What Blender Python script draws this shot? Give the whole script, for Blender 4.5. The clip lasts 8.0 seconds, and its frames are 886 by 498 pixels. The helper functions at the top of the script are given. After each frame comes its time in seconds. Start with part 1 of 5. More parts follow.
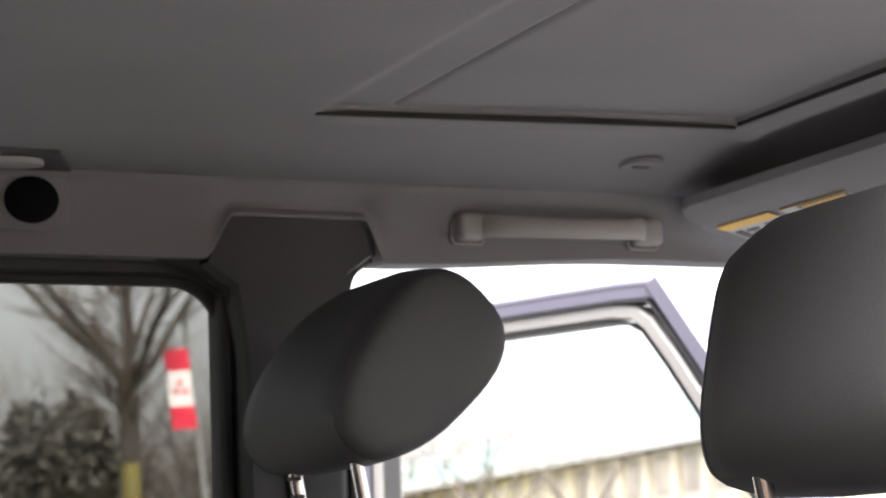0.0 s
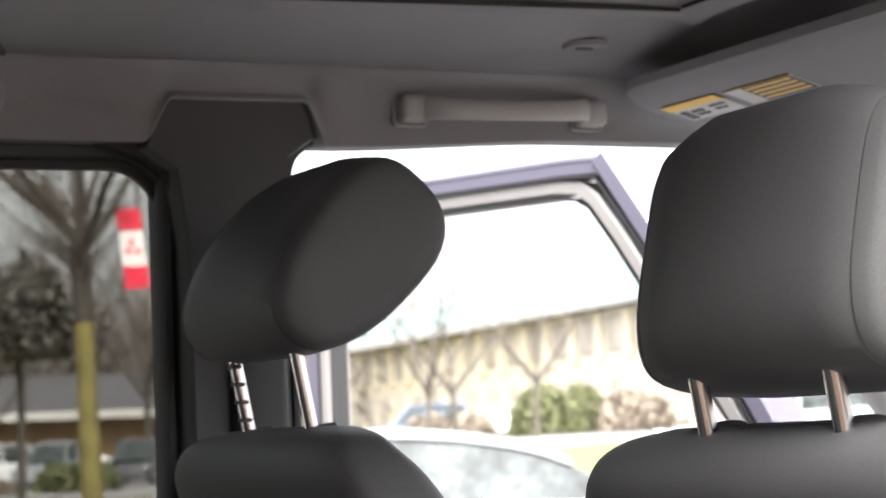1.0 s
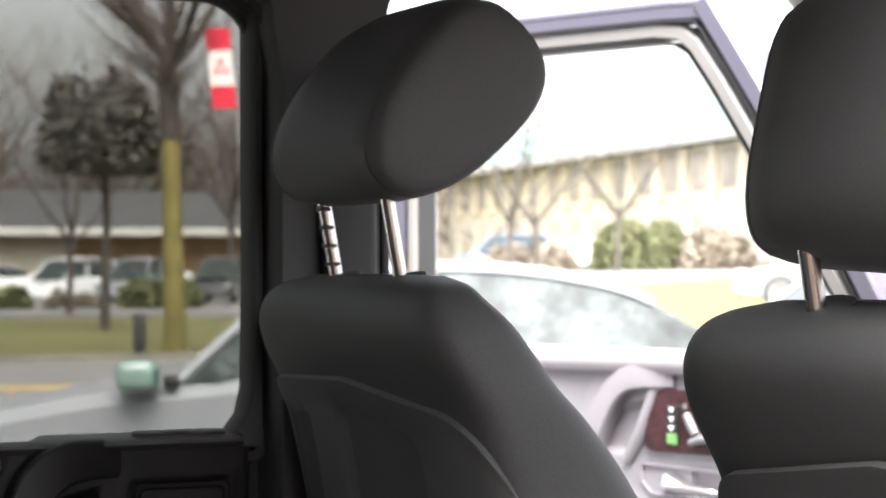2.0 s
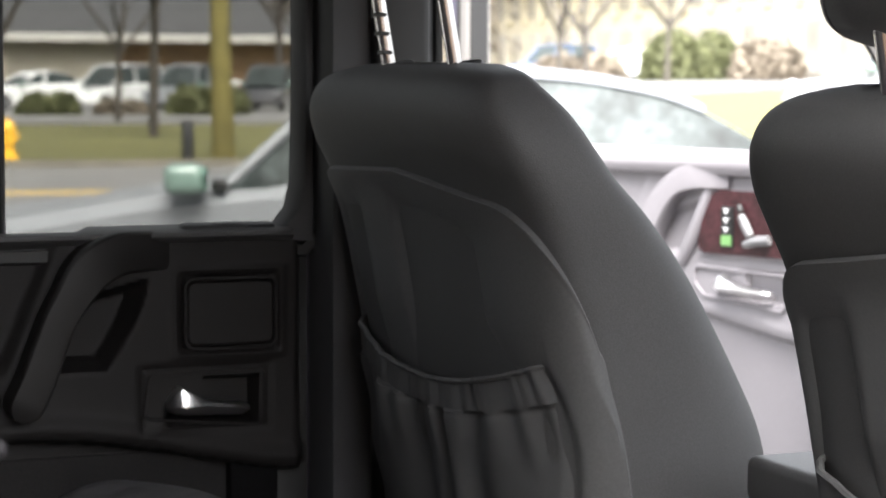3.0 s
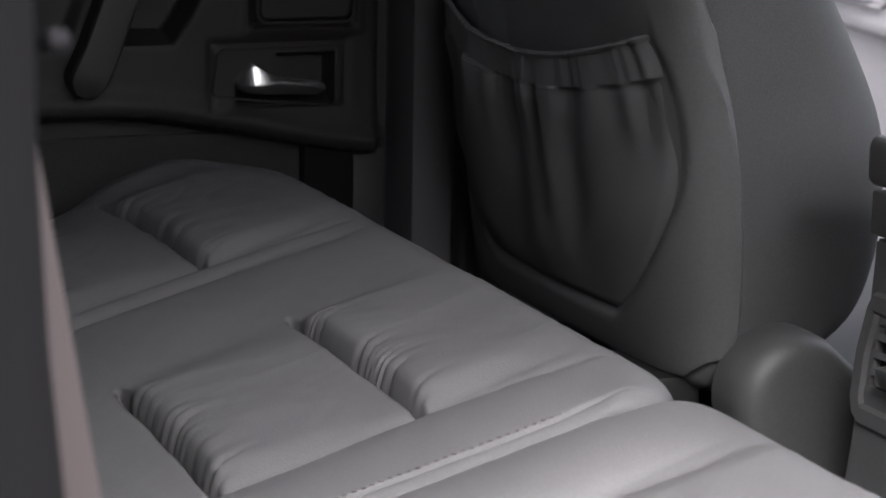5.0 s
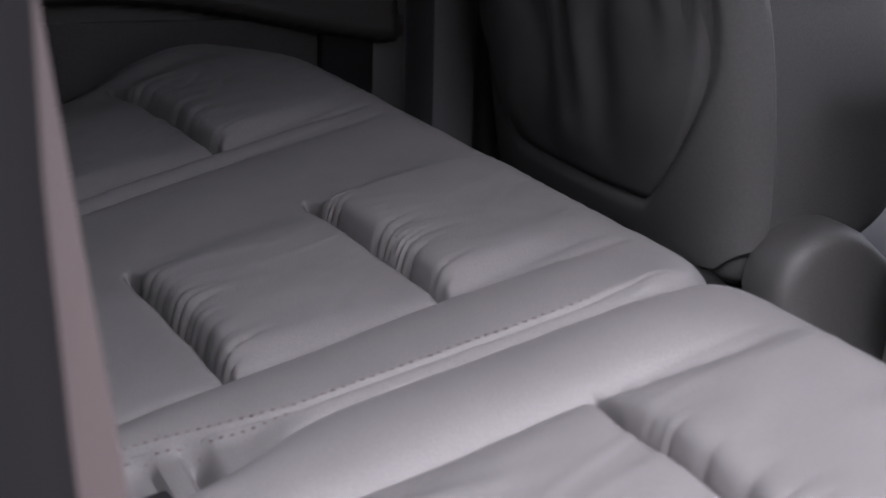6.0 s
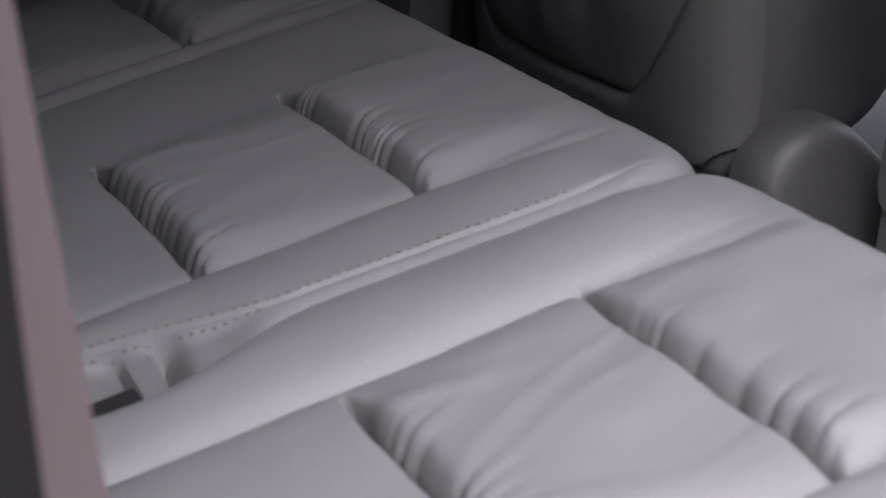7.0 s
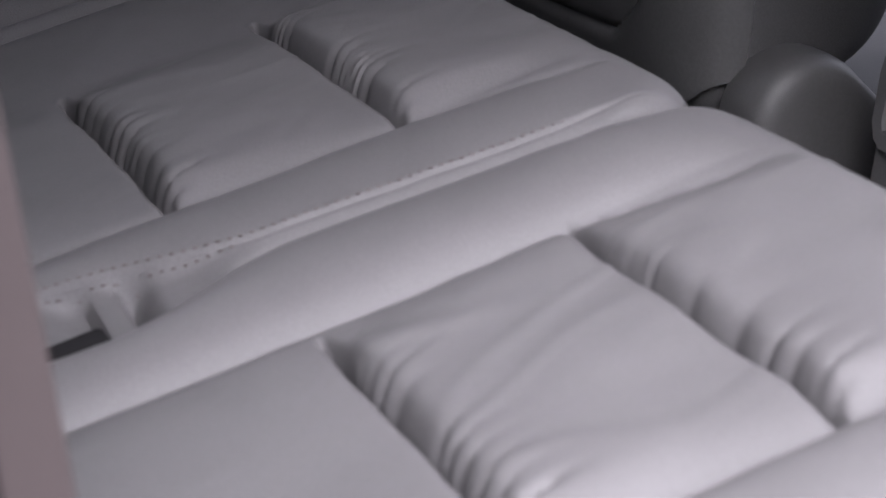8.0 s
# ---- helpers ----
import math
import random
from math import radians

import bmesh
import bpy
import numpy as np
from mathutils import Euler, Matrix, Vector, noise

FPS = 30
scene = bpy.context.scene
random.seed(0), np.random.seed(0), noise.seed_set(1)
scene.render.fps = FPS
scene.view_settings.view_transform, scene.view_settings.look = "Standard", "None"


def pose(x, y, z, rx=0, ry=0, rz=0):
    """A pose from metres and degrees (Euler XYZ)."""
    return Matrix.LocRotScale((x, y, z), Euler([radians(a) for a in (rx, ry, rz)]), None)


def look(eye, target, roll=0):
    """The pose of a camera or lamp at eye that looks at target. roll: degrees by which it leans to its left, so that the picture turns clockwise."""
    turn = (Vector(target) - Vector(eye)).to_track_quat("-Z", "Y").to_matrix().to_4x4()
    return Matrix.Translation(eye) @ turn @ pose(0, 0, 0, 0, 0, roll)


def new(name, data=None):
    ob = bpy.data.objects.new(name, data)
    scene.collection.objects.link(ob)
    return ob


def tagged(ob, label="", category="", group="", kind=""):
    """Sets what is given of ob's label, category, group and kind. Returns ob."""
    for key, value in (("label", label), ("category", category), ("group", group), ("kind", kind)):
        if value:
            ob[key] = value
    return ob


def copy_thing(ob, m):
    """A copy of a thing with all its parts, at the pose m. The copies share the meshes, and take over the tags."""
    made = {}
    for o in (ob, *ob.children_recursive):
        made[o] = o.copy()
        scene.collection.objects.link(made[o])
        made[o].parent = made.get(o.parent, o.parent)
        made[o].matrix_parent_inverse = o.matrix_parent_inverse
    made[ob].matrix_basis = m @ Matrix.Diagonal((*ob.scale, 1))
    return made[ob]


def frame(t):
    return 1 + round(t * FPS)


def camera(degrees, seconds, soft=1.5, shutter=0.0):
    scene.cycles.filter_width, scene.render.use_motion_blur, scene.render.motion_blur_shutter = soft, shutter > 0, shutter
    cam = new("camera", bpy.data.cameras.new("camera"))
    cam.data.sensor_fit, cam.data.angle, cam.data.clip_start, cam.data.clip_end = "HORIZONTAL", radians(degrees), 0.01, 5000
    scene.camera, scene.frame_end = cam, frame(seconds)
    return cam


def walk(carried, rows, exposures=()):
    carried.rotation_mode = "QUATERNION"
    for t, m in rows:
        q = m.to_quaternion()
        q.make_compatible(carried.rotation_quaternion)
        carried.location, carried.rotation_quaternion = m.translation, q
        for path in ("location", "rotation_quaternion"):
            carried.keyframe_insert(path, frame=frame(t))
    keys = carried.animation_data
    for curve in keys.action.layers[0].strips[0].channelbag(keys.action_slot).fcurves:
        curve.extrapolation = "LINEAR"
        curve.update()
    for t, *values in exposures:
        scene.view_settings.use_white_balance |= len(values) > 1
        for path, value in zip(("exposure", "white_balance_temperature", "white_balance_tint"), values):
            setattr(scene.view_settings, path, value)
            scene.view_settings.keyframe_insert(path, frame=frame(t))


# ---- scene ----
cam = camera(22.9, 8.0)
PATH = [
    (0, (-0.744, -1.414, 1.427), (0.114, 0.368, 1.725), -2.3),
    (0.5, (-0.735, -1.413, 1.439), (0.142, 0.37, 1.675), -2.5),
    (1, (-0.727, -1.408, 1.455), (0.171, 0.371, 1.622), -2.5),
    (1.5, (-0.717, -1.383, 1.469), (0.147, 0.418, 1.558), -1.5),
    (1.7, (-0.714, -1.372, 1.476), (0.135, 0.438, 1.537), -0.9),
    (2.8, (-0.704, -1.323, 1.461), (0.084, 0.51, 1.331), 0.3),
    (3, (-0.699, -1.314, 1.457), (0.087, 0.518, 1.296), 0.2),
    (3.5, (-0.697, -1.286, 1.447), (0.067, 0.549, 1.228), 0.3),
    (4, (-0.698, -1.249, 1.427), (0.061, 0.579, 1.137), 0.8),
    (4.5, (-0.687, -1.214, 1.416), (0.05, 0.609, 1.05), 0.9),
    (4.7, (-0.683, -1.206, 1.411), (0.05, 0.613, 1.023), 0.9),
    (5.8, (-0.658, -1.152, 1.373), (0.047, 0.66, 0.906), 1.2),
    (6, (-0.661, -1.146, 1.369), (0.046, 0.66, 0.882), 1.4),
    (6.5, (-0.655, -1.126, 1.356), (0.066, 0.664, 0.829), 1.6),
    (7, (-0.647, -1.107, 1.347), (0.074, 0.67, 0.783), 1.5),
    (7.5, (-0.637, -1.08, 1.338), (0.09, 0.687, 0.749), 1.7),
    (8, (-0.633, -1.068, 1.331), (0.103, 0.688, 0.717), 1.9),
]
walk(cam, [(t, look(eye, target, roll)) for t, eye, target, roll in PATH], exposures=((0.0, 2.95, 6450, 12), (3.0, 3.0, 6400, 10), (4.5, 2.75, 6300, 9), (6.0, 2.55, 6100, 19), (8.0, 2.46, 6050, 19)))
cam.data.dof.use_dof = True
cam.data.dof.focus_distance = 1.45
cam.data.dof.aperture_fstop = 16.0

# ---- world and sun ----
world = bpy.data.worlds.new("overcast_sky")
scene.world = world
world.use_nodes = True
wn = world.node_tree
wn.nodes.clear()
w_out = wn.nodes.new("ShaderNodeOutputWorld")
w_bg = wn.nodes.new("ShaderNodeBackground")
w_sky = wn.nodes.new("ShaderNodeTexSky")
w_sky.sky_type = "NISHITA"
w_sky.sun_disc = False
w_sky.sun_elevation = radians(55)
w_sky.sun_rotation = radians(190.6)
w_sky.air_density = 1.0
w_sky.dust_density = 6.0
w_hs = wn.nodes.new("ShaderNodeHueSaturation")
w_hs.inputs["Saturation"].default_value = 0.18
w_hs.inputs["Value"].default_value = 1.0
wn.links.new(w_sky.outputs[0], w_hs.inputs["Color"])
wn.links.new(w_hs.outputs[0], w_bg.inputs["Color"])
w_bg.inputs["Strength"].default_value = 0.14
wn.links.new(w_bg.outputs[0], w_out.inputs["Surface"])

sun_data = bpy.data.lights.new("sun", "SUN")
sun_data.energy = 2.6
sun_data.angle = radians(48)
sun_data.color = (1.0, 0.97, 0.93)
sun = new("sun", sun_data)
# soft light from the open door side, high up straight across the car
sun.matrix_world = look((-1.5, -8, 12.8), (0, 0, 1))

# ---- materials ----
def mat(name, color, rough=0.6, metal=0.0, spec=0.5, grain=0.0, grain_scale=400.0, vary=0.15, vary_scale=6.0,
        bump=0.0, bump_scale=300.0, bump_kind="noise", coat=0.0, rnd=0.0):
    m = bpy.data.materials.new(name)
    m.use_nodes = True
    nt = m.node_tree
    b = nt.nodes["Principled BSDF"]
    b.inputs["Roughness"].default_value = rough
    b.inputs["Metallic"].default_value = metal
    b.inputs["Specular IOR Level"].default_value = spec
    b.inputs["Coat Weight"].default_value = coat
    tc = nt.nodes.new("ShaderNodeTexCoord")
    n1 = nt.nodes.new("ShaderNodeTexNoise")
    n1.inputs["Scale"].default_value = vary_scale
    n1.inputs["Detail"].default_value = 4
    nt.links.new(tc.outputs["Object"], n1.inputs["Vector"])
    n2 = nt.nodes.new("ShaderNodeTexNoise")
    n2.inputs["Scale"].default_value = grain_scale
    n2.inputs["Detail"].default_value = 2
    nt.links.new(tc.outputs["Object"], n2.inputs["Vector"])
    mr = nt.nodes.new("ShaderNodeMapRange")
    mr.inputs["From Min"].default_value = 0.3
    mr.inputs["From Max"].default_value = 0.7
    mr.inputs["To Min"].default_value = 1 - vary
    mr.inputs["To Max"].default_value = 1 + vary
    nt.links.new(n1.outputs[0], mr.inputs["Value"])
    mr2 = nt.nodes.new("ShaderNodeMapRange")
    mr2.inputs["From Min"].default_value = 0.3
    mr2.inputs["From Max"].default_value = 0.7
    mr2.inputs["To Min"].default_value = 1 - grain
    mr2.inputs["To Max"].default_value = 1 + grain
    nt.links.new(n2.outputs[0], mr2.inputs["Value"])
    mu = nt.nodes.new("ShaderNodeMath")
    mu.operation = "MULTIPLY"
    nt.links.new(mr.outputs[0], mu.inputs[0])
    nt.links.new(mr2.outputs[0], mu.inputs[1])
    last = mu
    if rnd:
        oi = nt.nodes.new("ShaderNodeObjectInfo")
        mr3 = nt.nodes.new("ShaderNodeMapRange")
        mr3.inputs["To Min"].default_value = 1 - rnd
        mr3.inputs["To Max"].default_value = 1 + rnd
        nt.links.new(oi.outputs["Random"], mr3.inputs["Value"])
        mu2 = nt.nodes.new("ShaderNodeMath")
        mu2.operation = "MULTIPLY"
        nt.links.new(last.outputs[0], mu2.inputs[0])
        nt.links.new(mr3.outputs[0], mu2.inputs[1])
        last = mu2
    vm = nt.nodes.new("ShaderNodeVectorMath")
    vm.operation = "SCALE"
    vm.inputs[0].default_value = color
    nt.links.new(last.outputs[0], vm.inputs["Scale"])
    nt.links.new(vm.outputs[0], b.inputs["Base Color"])
    # gloss varies a little with the large blotches
    rr = nt.nodes.new("ShaderNodeMapRange")
    rr.inputs["To Min"].default_value = max(0.02, rough - 0.06)
    rr.inputs["To Max"].default_value = min(1.0, rough + 0.06)
    nt.links.new(n1.outputs[0], rr.inputs["Value"])
    nt.links.new(rr.outputs[0], b.inputs["Roughness"])
    if bump:
        if bump_kind == "voronoi":
            t = nt.nodes.new("ShaderNodeTexVoronoi")
            t.feature = "DISTANCE_TO_EDGE"
        else:
            t = nt.nodes.new("ShaderNodeTexNoise")
            t.inputs["Detail"].default_value = 3
        t.inputs["Scale"].default_value = bump_scale
        nt.links.new(tc.outputs["Object"], t.inputs["Vector"])
        bp = nt.nodes.new("ShaderNodeBump")
        bp.inputs["Strength"].default_value = bump
        bp.inputs["Distance"].default_value = 0.001
        nt.links.new(t.outputs[0], bp.inputs["Height"])
        nt.links.new(bp.outputs[0], b.inputs["Normal"])
    return m


def glass_mat(name, tint, rough=0.0, gloss=0.08):
    """A thin pane: it lets tinted light straight through and mirrors a little, more at a glancing angle."""
    m = bpy.data.materials.new(name)
    m.use_nodes = True
    nt = m.node_tree
    nt.nodes.clear()
    o = nt.nodes.new("ShaderNodeOutputMaterial")
    tr = nt.nodes.new("ShaderNodeBsdfTransparent")
    tr.inputs[0].default_value = (*tint, 1)
    gl = nt.nodes.new("ShaderNodeBsdfGlossy")
    gl.inputs["Roughness"].default_value = rough
    fr = nt.nodes.new("ShaderNodeFresnel")
    fr.inputs[0].default_value = 1.12
    mx = nt.nodes.new("ShaderNodeMixShader")
    nt.links.new(fr.outputs[0], mx.inputs[0])
    nt.links.new(tr.outputs[0], mx.inputs[1])
    nt.links.new(gl.outputs[0], mx.inputs[2])
    nt.links.new(mx.outputs[0], o.inputs[0])
    return m


LEATHER = mat("grey_leather", (0.062, 0.060, 0.0615), rough=0.62, spec=0.2, vary=0.08, vary_scale=9, grain=0.09,
              grain_scale=700, bump=0.16, bump_scale=520, bump_kind="voronoi")
SEAT_LEATHER = mat("charcoal_leather", (0.060, 0.060, 0.0605), rough=0.6, spec=0.24, vary=0.1, vary_scale=7, grain=0.10,
                   grain_scale=700, bump=0.2, bump_scale=520, bump_kind="voronoi")
SEAT_PLASTIC = mat("charcoal_plastic", (0.068, 0.068, 0.0685), rough=0.6, vary=0.1, grain=0.08, bump=0.2, bump_scale=1200)
COVER_PLASTIC = mat("hinge_plastic", (0.068, 0.067, 0.067), rough=0.5, vary=0.08, grain=0.06, bump=0.2, bump_scale=1300)
CONSOLE_PLASTIC = mat("console_plastic", (0.122, 0.121, 0.121), rough=0.5, vary=0.08, grain=0.06, bump=0.2, bump_scale=1300)
POCKET = mat("pocket_cloth", (0.060, 0.060, 0.0605), rough=0.8, vary=0.12, grain=0.15, grain_scale=1500, bump=0.4, bump_scale=1500)
# rear door trim lightened: window light on the ledge is put into this colour
SILL = mat("sill_window_lit", (0.050, 0.049, 0.049), rough=0.5, vary=0.1, grain=0.06, bump=0.15, bump_scale=1100)
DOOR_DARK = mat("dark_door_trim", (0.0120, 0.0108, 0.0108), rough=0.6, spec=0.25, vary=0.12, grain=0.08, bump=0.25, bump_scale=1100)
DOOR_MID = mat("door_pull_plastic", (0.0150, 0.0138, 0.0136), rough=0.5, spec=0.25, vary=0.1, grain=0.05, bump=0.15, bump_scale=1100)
CARPET = mat("black_carpet", (0.012, 0.011, 0.011), rough=0.95, vary=0.2, grain=0.3, bump=0.6, bump_scale=900)
FELT = mat("black_felt", (0.0085, 0.0082, 0.0088), rough=1.0, spec=0.02, vary=0.1)
BUTTON = mat("button_plastic", (0.010, 0.0095, 0.0105), rough=0.9, spec=0.05, vary=0.05)
RUBBER = mat("black_rubber", (0.012, 0.012, 0.012), rough=0.55, vary=0.1)
PILLAR = mat("pillar_plastic", (0.046, 0.047, 0.050), rough=0.6, vary=0.08, grain=0.06, bump=0.2, bump_scale=1200)
LINER = mat("headliner_cloth", (0.228, 0.223, 0.238), rough=0.95, spec=0.2, vary=0.05, vary_scale=5, grain=0.12, grain_scale=1100,
            bump=0.3, bump_scale=1200)
LINER_PLASTIC = mat("grey_liner_plastic", (0.35, 0.343, 0.342), rough=0.5, vary=0.05, grain=0.04)
CHROME = mat("chrome", (0.75, 0.74, 0.74), rough=0.33, metal=1.0, vary=0.04)
SILL_STEEL = mat("brushed_sill_steel", (0.80, 0.79, 0.82), rough=0.42, metal=0.9, vary=0.06, grain=0.08, grain_scale=300)
STEEL = mat("steel_post", (0.62, 0.6, 0.59), rough=0.22, metal=1.0, vary=0.06)
DARK_METAL = mat("dark_notch", (0.02, 0.02, 0.02), rough=0.5)
WOOD = mat("burl_wood", (0.036, 0.011, 0.013), rough=0.4, vary=0.5, vary_scale=55, grain=0.3, grain_scale=180, spec=0.2, coat=0.05)
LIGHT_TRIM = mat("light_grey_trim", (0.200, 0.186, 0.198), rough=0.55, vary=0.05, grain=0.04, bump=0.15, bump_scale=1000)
PAINT = mat("lavender_silver_paint", (0.085, 0.078, 0.108), rough=0.4, metal=0.4, vary=0.04, coat=0.5)
SEAL_LIGHT = mat("pale_seal", (0.15, 0.142, 0.135), rough=0.5, vary=0.06)
BELT = mat("taupe_webbing", (0.033, 0.0225, 0.0225), rough=0.85, vary=0.05, grain=0.2, grain_scale=1600, bump=0.5, bump_scale=1700)
WHITE_PLASTIC = mat("white_plastic", (0.7, 0.69, 0.7), rough=0.4, vary=0.04)
BLACK = mat("black_plastic", (0.012, 0.012, 0.012), rough=0.45, vary=0.1)
GREEN_LED = mat("green_switch", (0.13, 0.27, 0.09), rough=0.4, vary=0.05)
GREY_SWITCH = mat("grey_switch", (0.15, 0.147, 0.15), rough=0.4, vary=0.05)
LABEL_WHITE = mat("label_paper", (0.45, 0.45, 0.445), rough=0.5, vary=0.04)
LABEL_YELLOW = mat("label_yellow", (0.75, 0.45, 0.05), rough=0.5, vary=0.04)
LABEL_INK = mat("label_ink", (0.06, 0.06, 0.06), rough=0.6)
STITCH = mat("stitch_thread", (0.034, 0.027, 0.027), rough=0.8)
TINT_GLASS = glass_mat("tinted_glass", (0.42, 0.42, 0.405))


# ---- mesh helpers ----
def link_mesh(name, bm, material, smooth=True):
    me = bpy.data.meshes.new(name)
    bm.normal_update()
    bm.to_mesh(me)
    bm.free()
    if smooth:
        me.polygons.foreach_set("use_smooth", [True] * len(me.polygons))
        me.set_sharp_from_angle(angle=radians(38))
    me.materials.append(material)
    return new(name, me)


def part(name, bm, material, parent, label="", smooth=True):
    ob = link_mesh(name, bm, material, smooth)
    if parent is not None:
        ob.parent = parent
        ob.matrix_parent_inverse = parent.matrix_basis.inverted()
    if label:
        tagged(ob, label)
    return ob


def thing(name, label, category, at=(0, 0, 0), group="", kind=""):
    e = new(name)
    e.empty_display_size = 0.05
    e.matrix_basis = Matrix.Translation(at)
    return tagged(e, label, category, group, kind)


def setting(name, bm, material, label, category, smooth=True):
    return tagged(link_mesh(name, bm, material, smooth), label, category, kind="structure")


def rbox(x0, x1, y0, y1, z0, z1, r=0.004, seg=2, m=None, bm=None):
    b = bmesh.new()
    bmesh.ops.create_cube(b, size=1.0)
    for v in b.verts:
        v.co = Vector(((x0 + x1) / 2 + v.co.x * (x1 - x0), (y0 + y1) / 2 + v.co.y * (y1 - y0), (z0 + z1) / 2 + v.co.z * (z1 - z0)))
    if r > 0:
        bmesh.ops.bevel(b, geom=list(b.edges), offset=r, segments=seg, affect="EDGES", profile=0.5)
    if m is not None:
        b.transform(m)
    return merge(bm, b)


def merge(bm, b):
    if bm is None:
        return b
    me = bpy.data.meshes.new("tmp")
    b.to_mesh(me)
    b.free()
    bm.from_mesh(me)
    bpy.data.meshes.remove(me)
    return bm


def grid(us, vs, f, bm=None, skirt=None):
    """A sheet of quads over the lists us and vs, at f(u, v). skirt: the way in which its border is drawn out."""
    b = bm or bmesh.new()
    rows = [[b.verts.new(f(u, v)) for v in vs] for u in us]
    for i in range(len(us) - 1):
        for j in range(len(vs) - 1):
            b.faces.new((rows[i][j], rows[i + 1][j], rows[i + 1][j + 1], rows[i][j + 1]))
    if skirt is not None:
        ring = [rows[i][0] for i in range(len(us))] + rows[-1][1:] + [rows[i][-1] for i in range(len(us) - 2, -1, -1)] + rows[0][-2:0:-1]
        low = [b.verts.new(v.co + Vector(skirt)) for v in ring]
        for i in range(len(ring)):
            k = (i + 1) % len(ring)
            b.faces.new((ring[i], low[i], low[k], ring[k]))
    return b


def span(a, b, step):
    n = max(2, int(round(abs(b - a) / step)) + 1)
    return [a + (b - a) * i / (n - 1) for i in range(n)]


def loft(rings, bm=None, cap=True, closed=True):
    b = bm or bmesh.new()
    vr = [[b.verts.new(p) for p in r] for r in rings]
    n = len(rings[0])
    for a, c in zip(vr, vr[1:]):
        for i in range(n if closed else n - 1):
            k = (i + 1) % n
            b.faces.new((a[i], a[k], c[k], c[i]))
    if cap and closed:
        b.faces.new(list(reversed(vr[0])))
        b.faces.new(vr[-1])
    return b


def tube(points, radii, n=10, bm=None, cap=True):
    pts = [Vector(p) for p in points]
    if not hasattr(radii, "__len__"):
        radii = [radii] * len(pts)
    rings = []
    ref = None
    for i, p in enumerate(pts):
        d = (pts[min(i + 1, len(pts) - 1)] - pts[max(i - 1, 0)]).normalized()
        if ref is None:
            ref = Vector((0, 0, 1)) if abs(d.z) < 0.9 else Vector((1, 0, 0))
        a = d.cross(ref).normalized()
        c = a.cross(d).normalized()
        ref = c
        rings.append([p + (a * math.cos(2 * math.pi * k / n) + c * math.sin(2 * math.pi * k / n)) * radii[i] for k in range(n)])
    return loft(rings, bm, cap)


def rounded_rect(x0, x1, z0, z1, r, n=6, rs=None):
    """An outline of points (x, z), anticlockwise from the lower right corner. rs: its own radius for each corner."""
    rs = rs or (r, r, r, r)
    out = []
    for (cx, cz, a0), q in zip(((x1, z0, -90), (x1, z1, 0), (x0, z1, 90), (x0, z0, 180)), rs):
        ox, oz = cx + (-q if cx == x1 else q), cz + (-q if cz == z1 else q)
        for k in range(n + 1):
            a = radians(a0 + 90 * k / n)
            out.append((ox + q * math.cos(a), oz + q * math.sin(a)))
    return out


def inset(outline, d):
    """The outline drawn inwards by d (outwards if negative)."""
    n = len(outline)
    out = []
    for i in range(n):
        p0, p1, p2 = (Vector(outline[(i + k) % n]) for k in (-1, 0, 1))
        t = (p2 - p0)
        if t.length < 1e-9:
            t = Vector((1, 0))
        t.normalize()
        out.append((p1.x - t.y * d, p1.y + t.x * d))
    return out


def hoop(outline, width, depth, place, bm=None, r=0.3):
    """A closed frame round an outline of (u, v): width inwards, depth along the third way; place(u, v, w) gives the point."""
    sec = ((0, 0), (0, depth * (1 - r)), (width * r * 0.6, depth), (width * (1 - r * 0.6), depth), (width, depth * (1 - r)), (width, 0))
    rings = []
    for w, d in sec:
        rings.append([place(u, v, d) for u, v in inset(outline, w)])
    b = bm or bmesh.new()
    vr = [[b.verts.new(p) for p in r_] for r_ in rings]
    n = len(outline)
    for a, c in zip(vr, vr[1:] + vr[:1]):
        for i in range(n):
            k = (i + 1) % n
            b.faces.new((a[i], a[k], c[k], c[i]))
    return b


def plate(outline, thick, place, bm=None, bevel=0.002):
    """A plate with a rounded front edge over an outline of (u, v)."""
    rings = [[place(u, v, 0) for u, v in outline], [place(u, v, thick - bevel) for u, v in outline],
             [place(u, v, thick) for u, v in inset(outline, bevel)]]
    return loft(rings, bm)


def smooth01(t):
    t = min(1.0, max(0.0, t))
    return t * t * (3 - 2 * t)


def smooth_in(v, a, b, e):
    return smooth01((v - a) / e) * smooth01((b - v) / e)


def refine(table, n=5):
    """A smooth curve through the rows of a table."""
    out = []
    for i in range(len(table) - 1):
        p0, p1, p2, p3 = (table[min(max(i + k, 0), len(table) - 1)] for k in (-1, 0, 1, 2))
        for j in range(n):
            t = j / n
            out.append(tuple(0.5 * (2 * b + (c - a) * t + (2 * a - 5 * b + 4 * c - d) * t * t + (3 * b - a - 3 * c + d) * t ** 3) for a, b, c, d in zip(p0, p1, p2, p3)))
    return out + [tuple(table[-1])]


# ---- cabin shell ----
def far_wall(u, v, w):
    """Place on the far side wall: x, z and the distance that it stands into the cabin."""
    return (u, 0.70 - w, v)


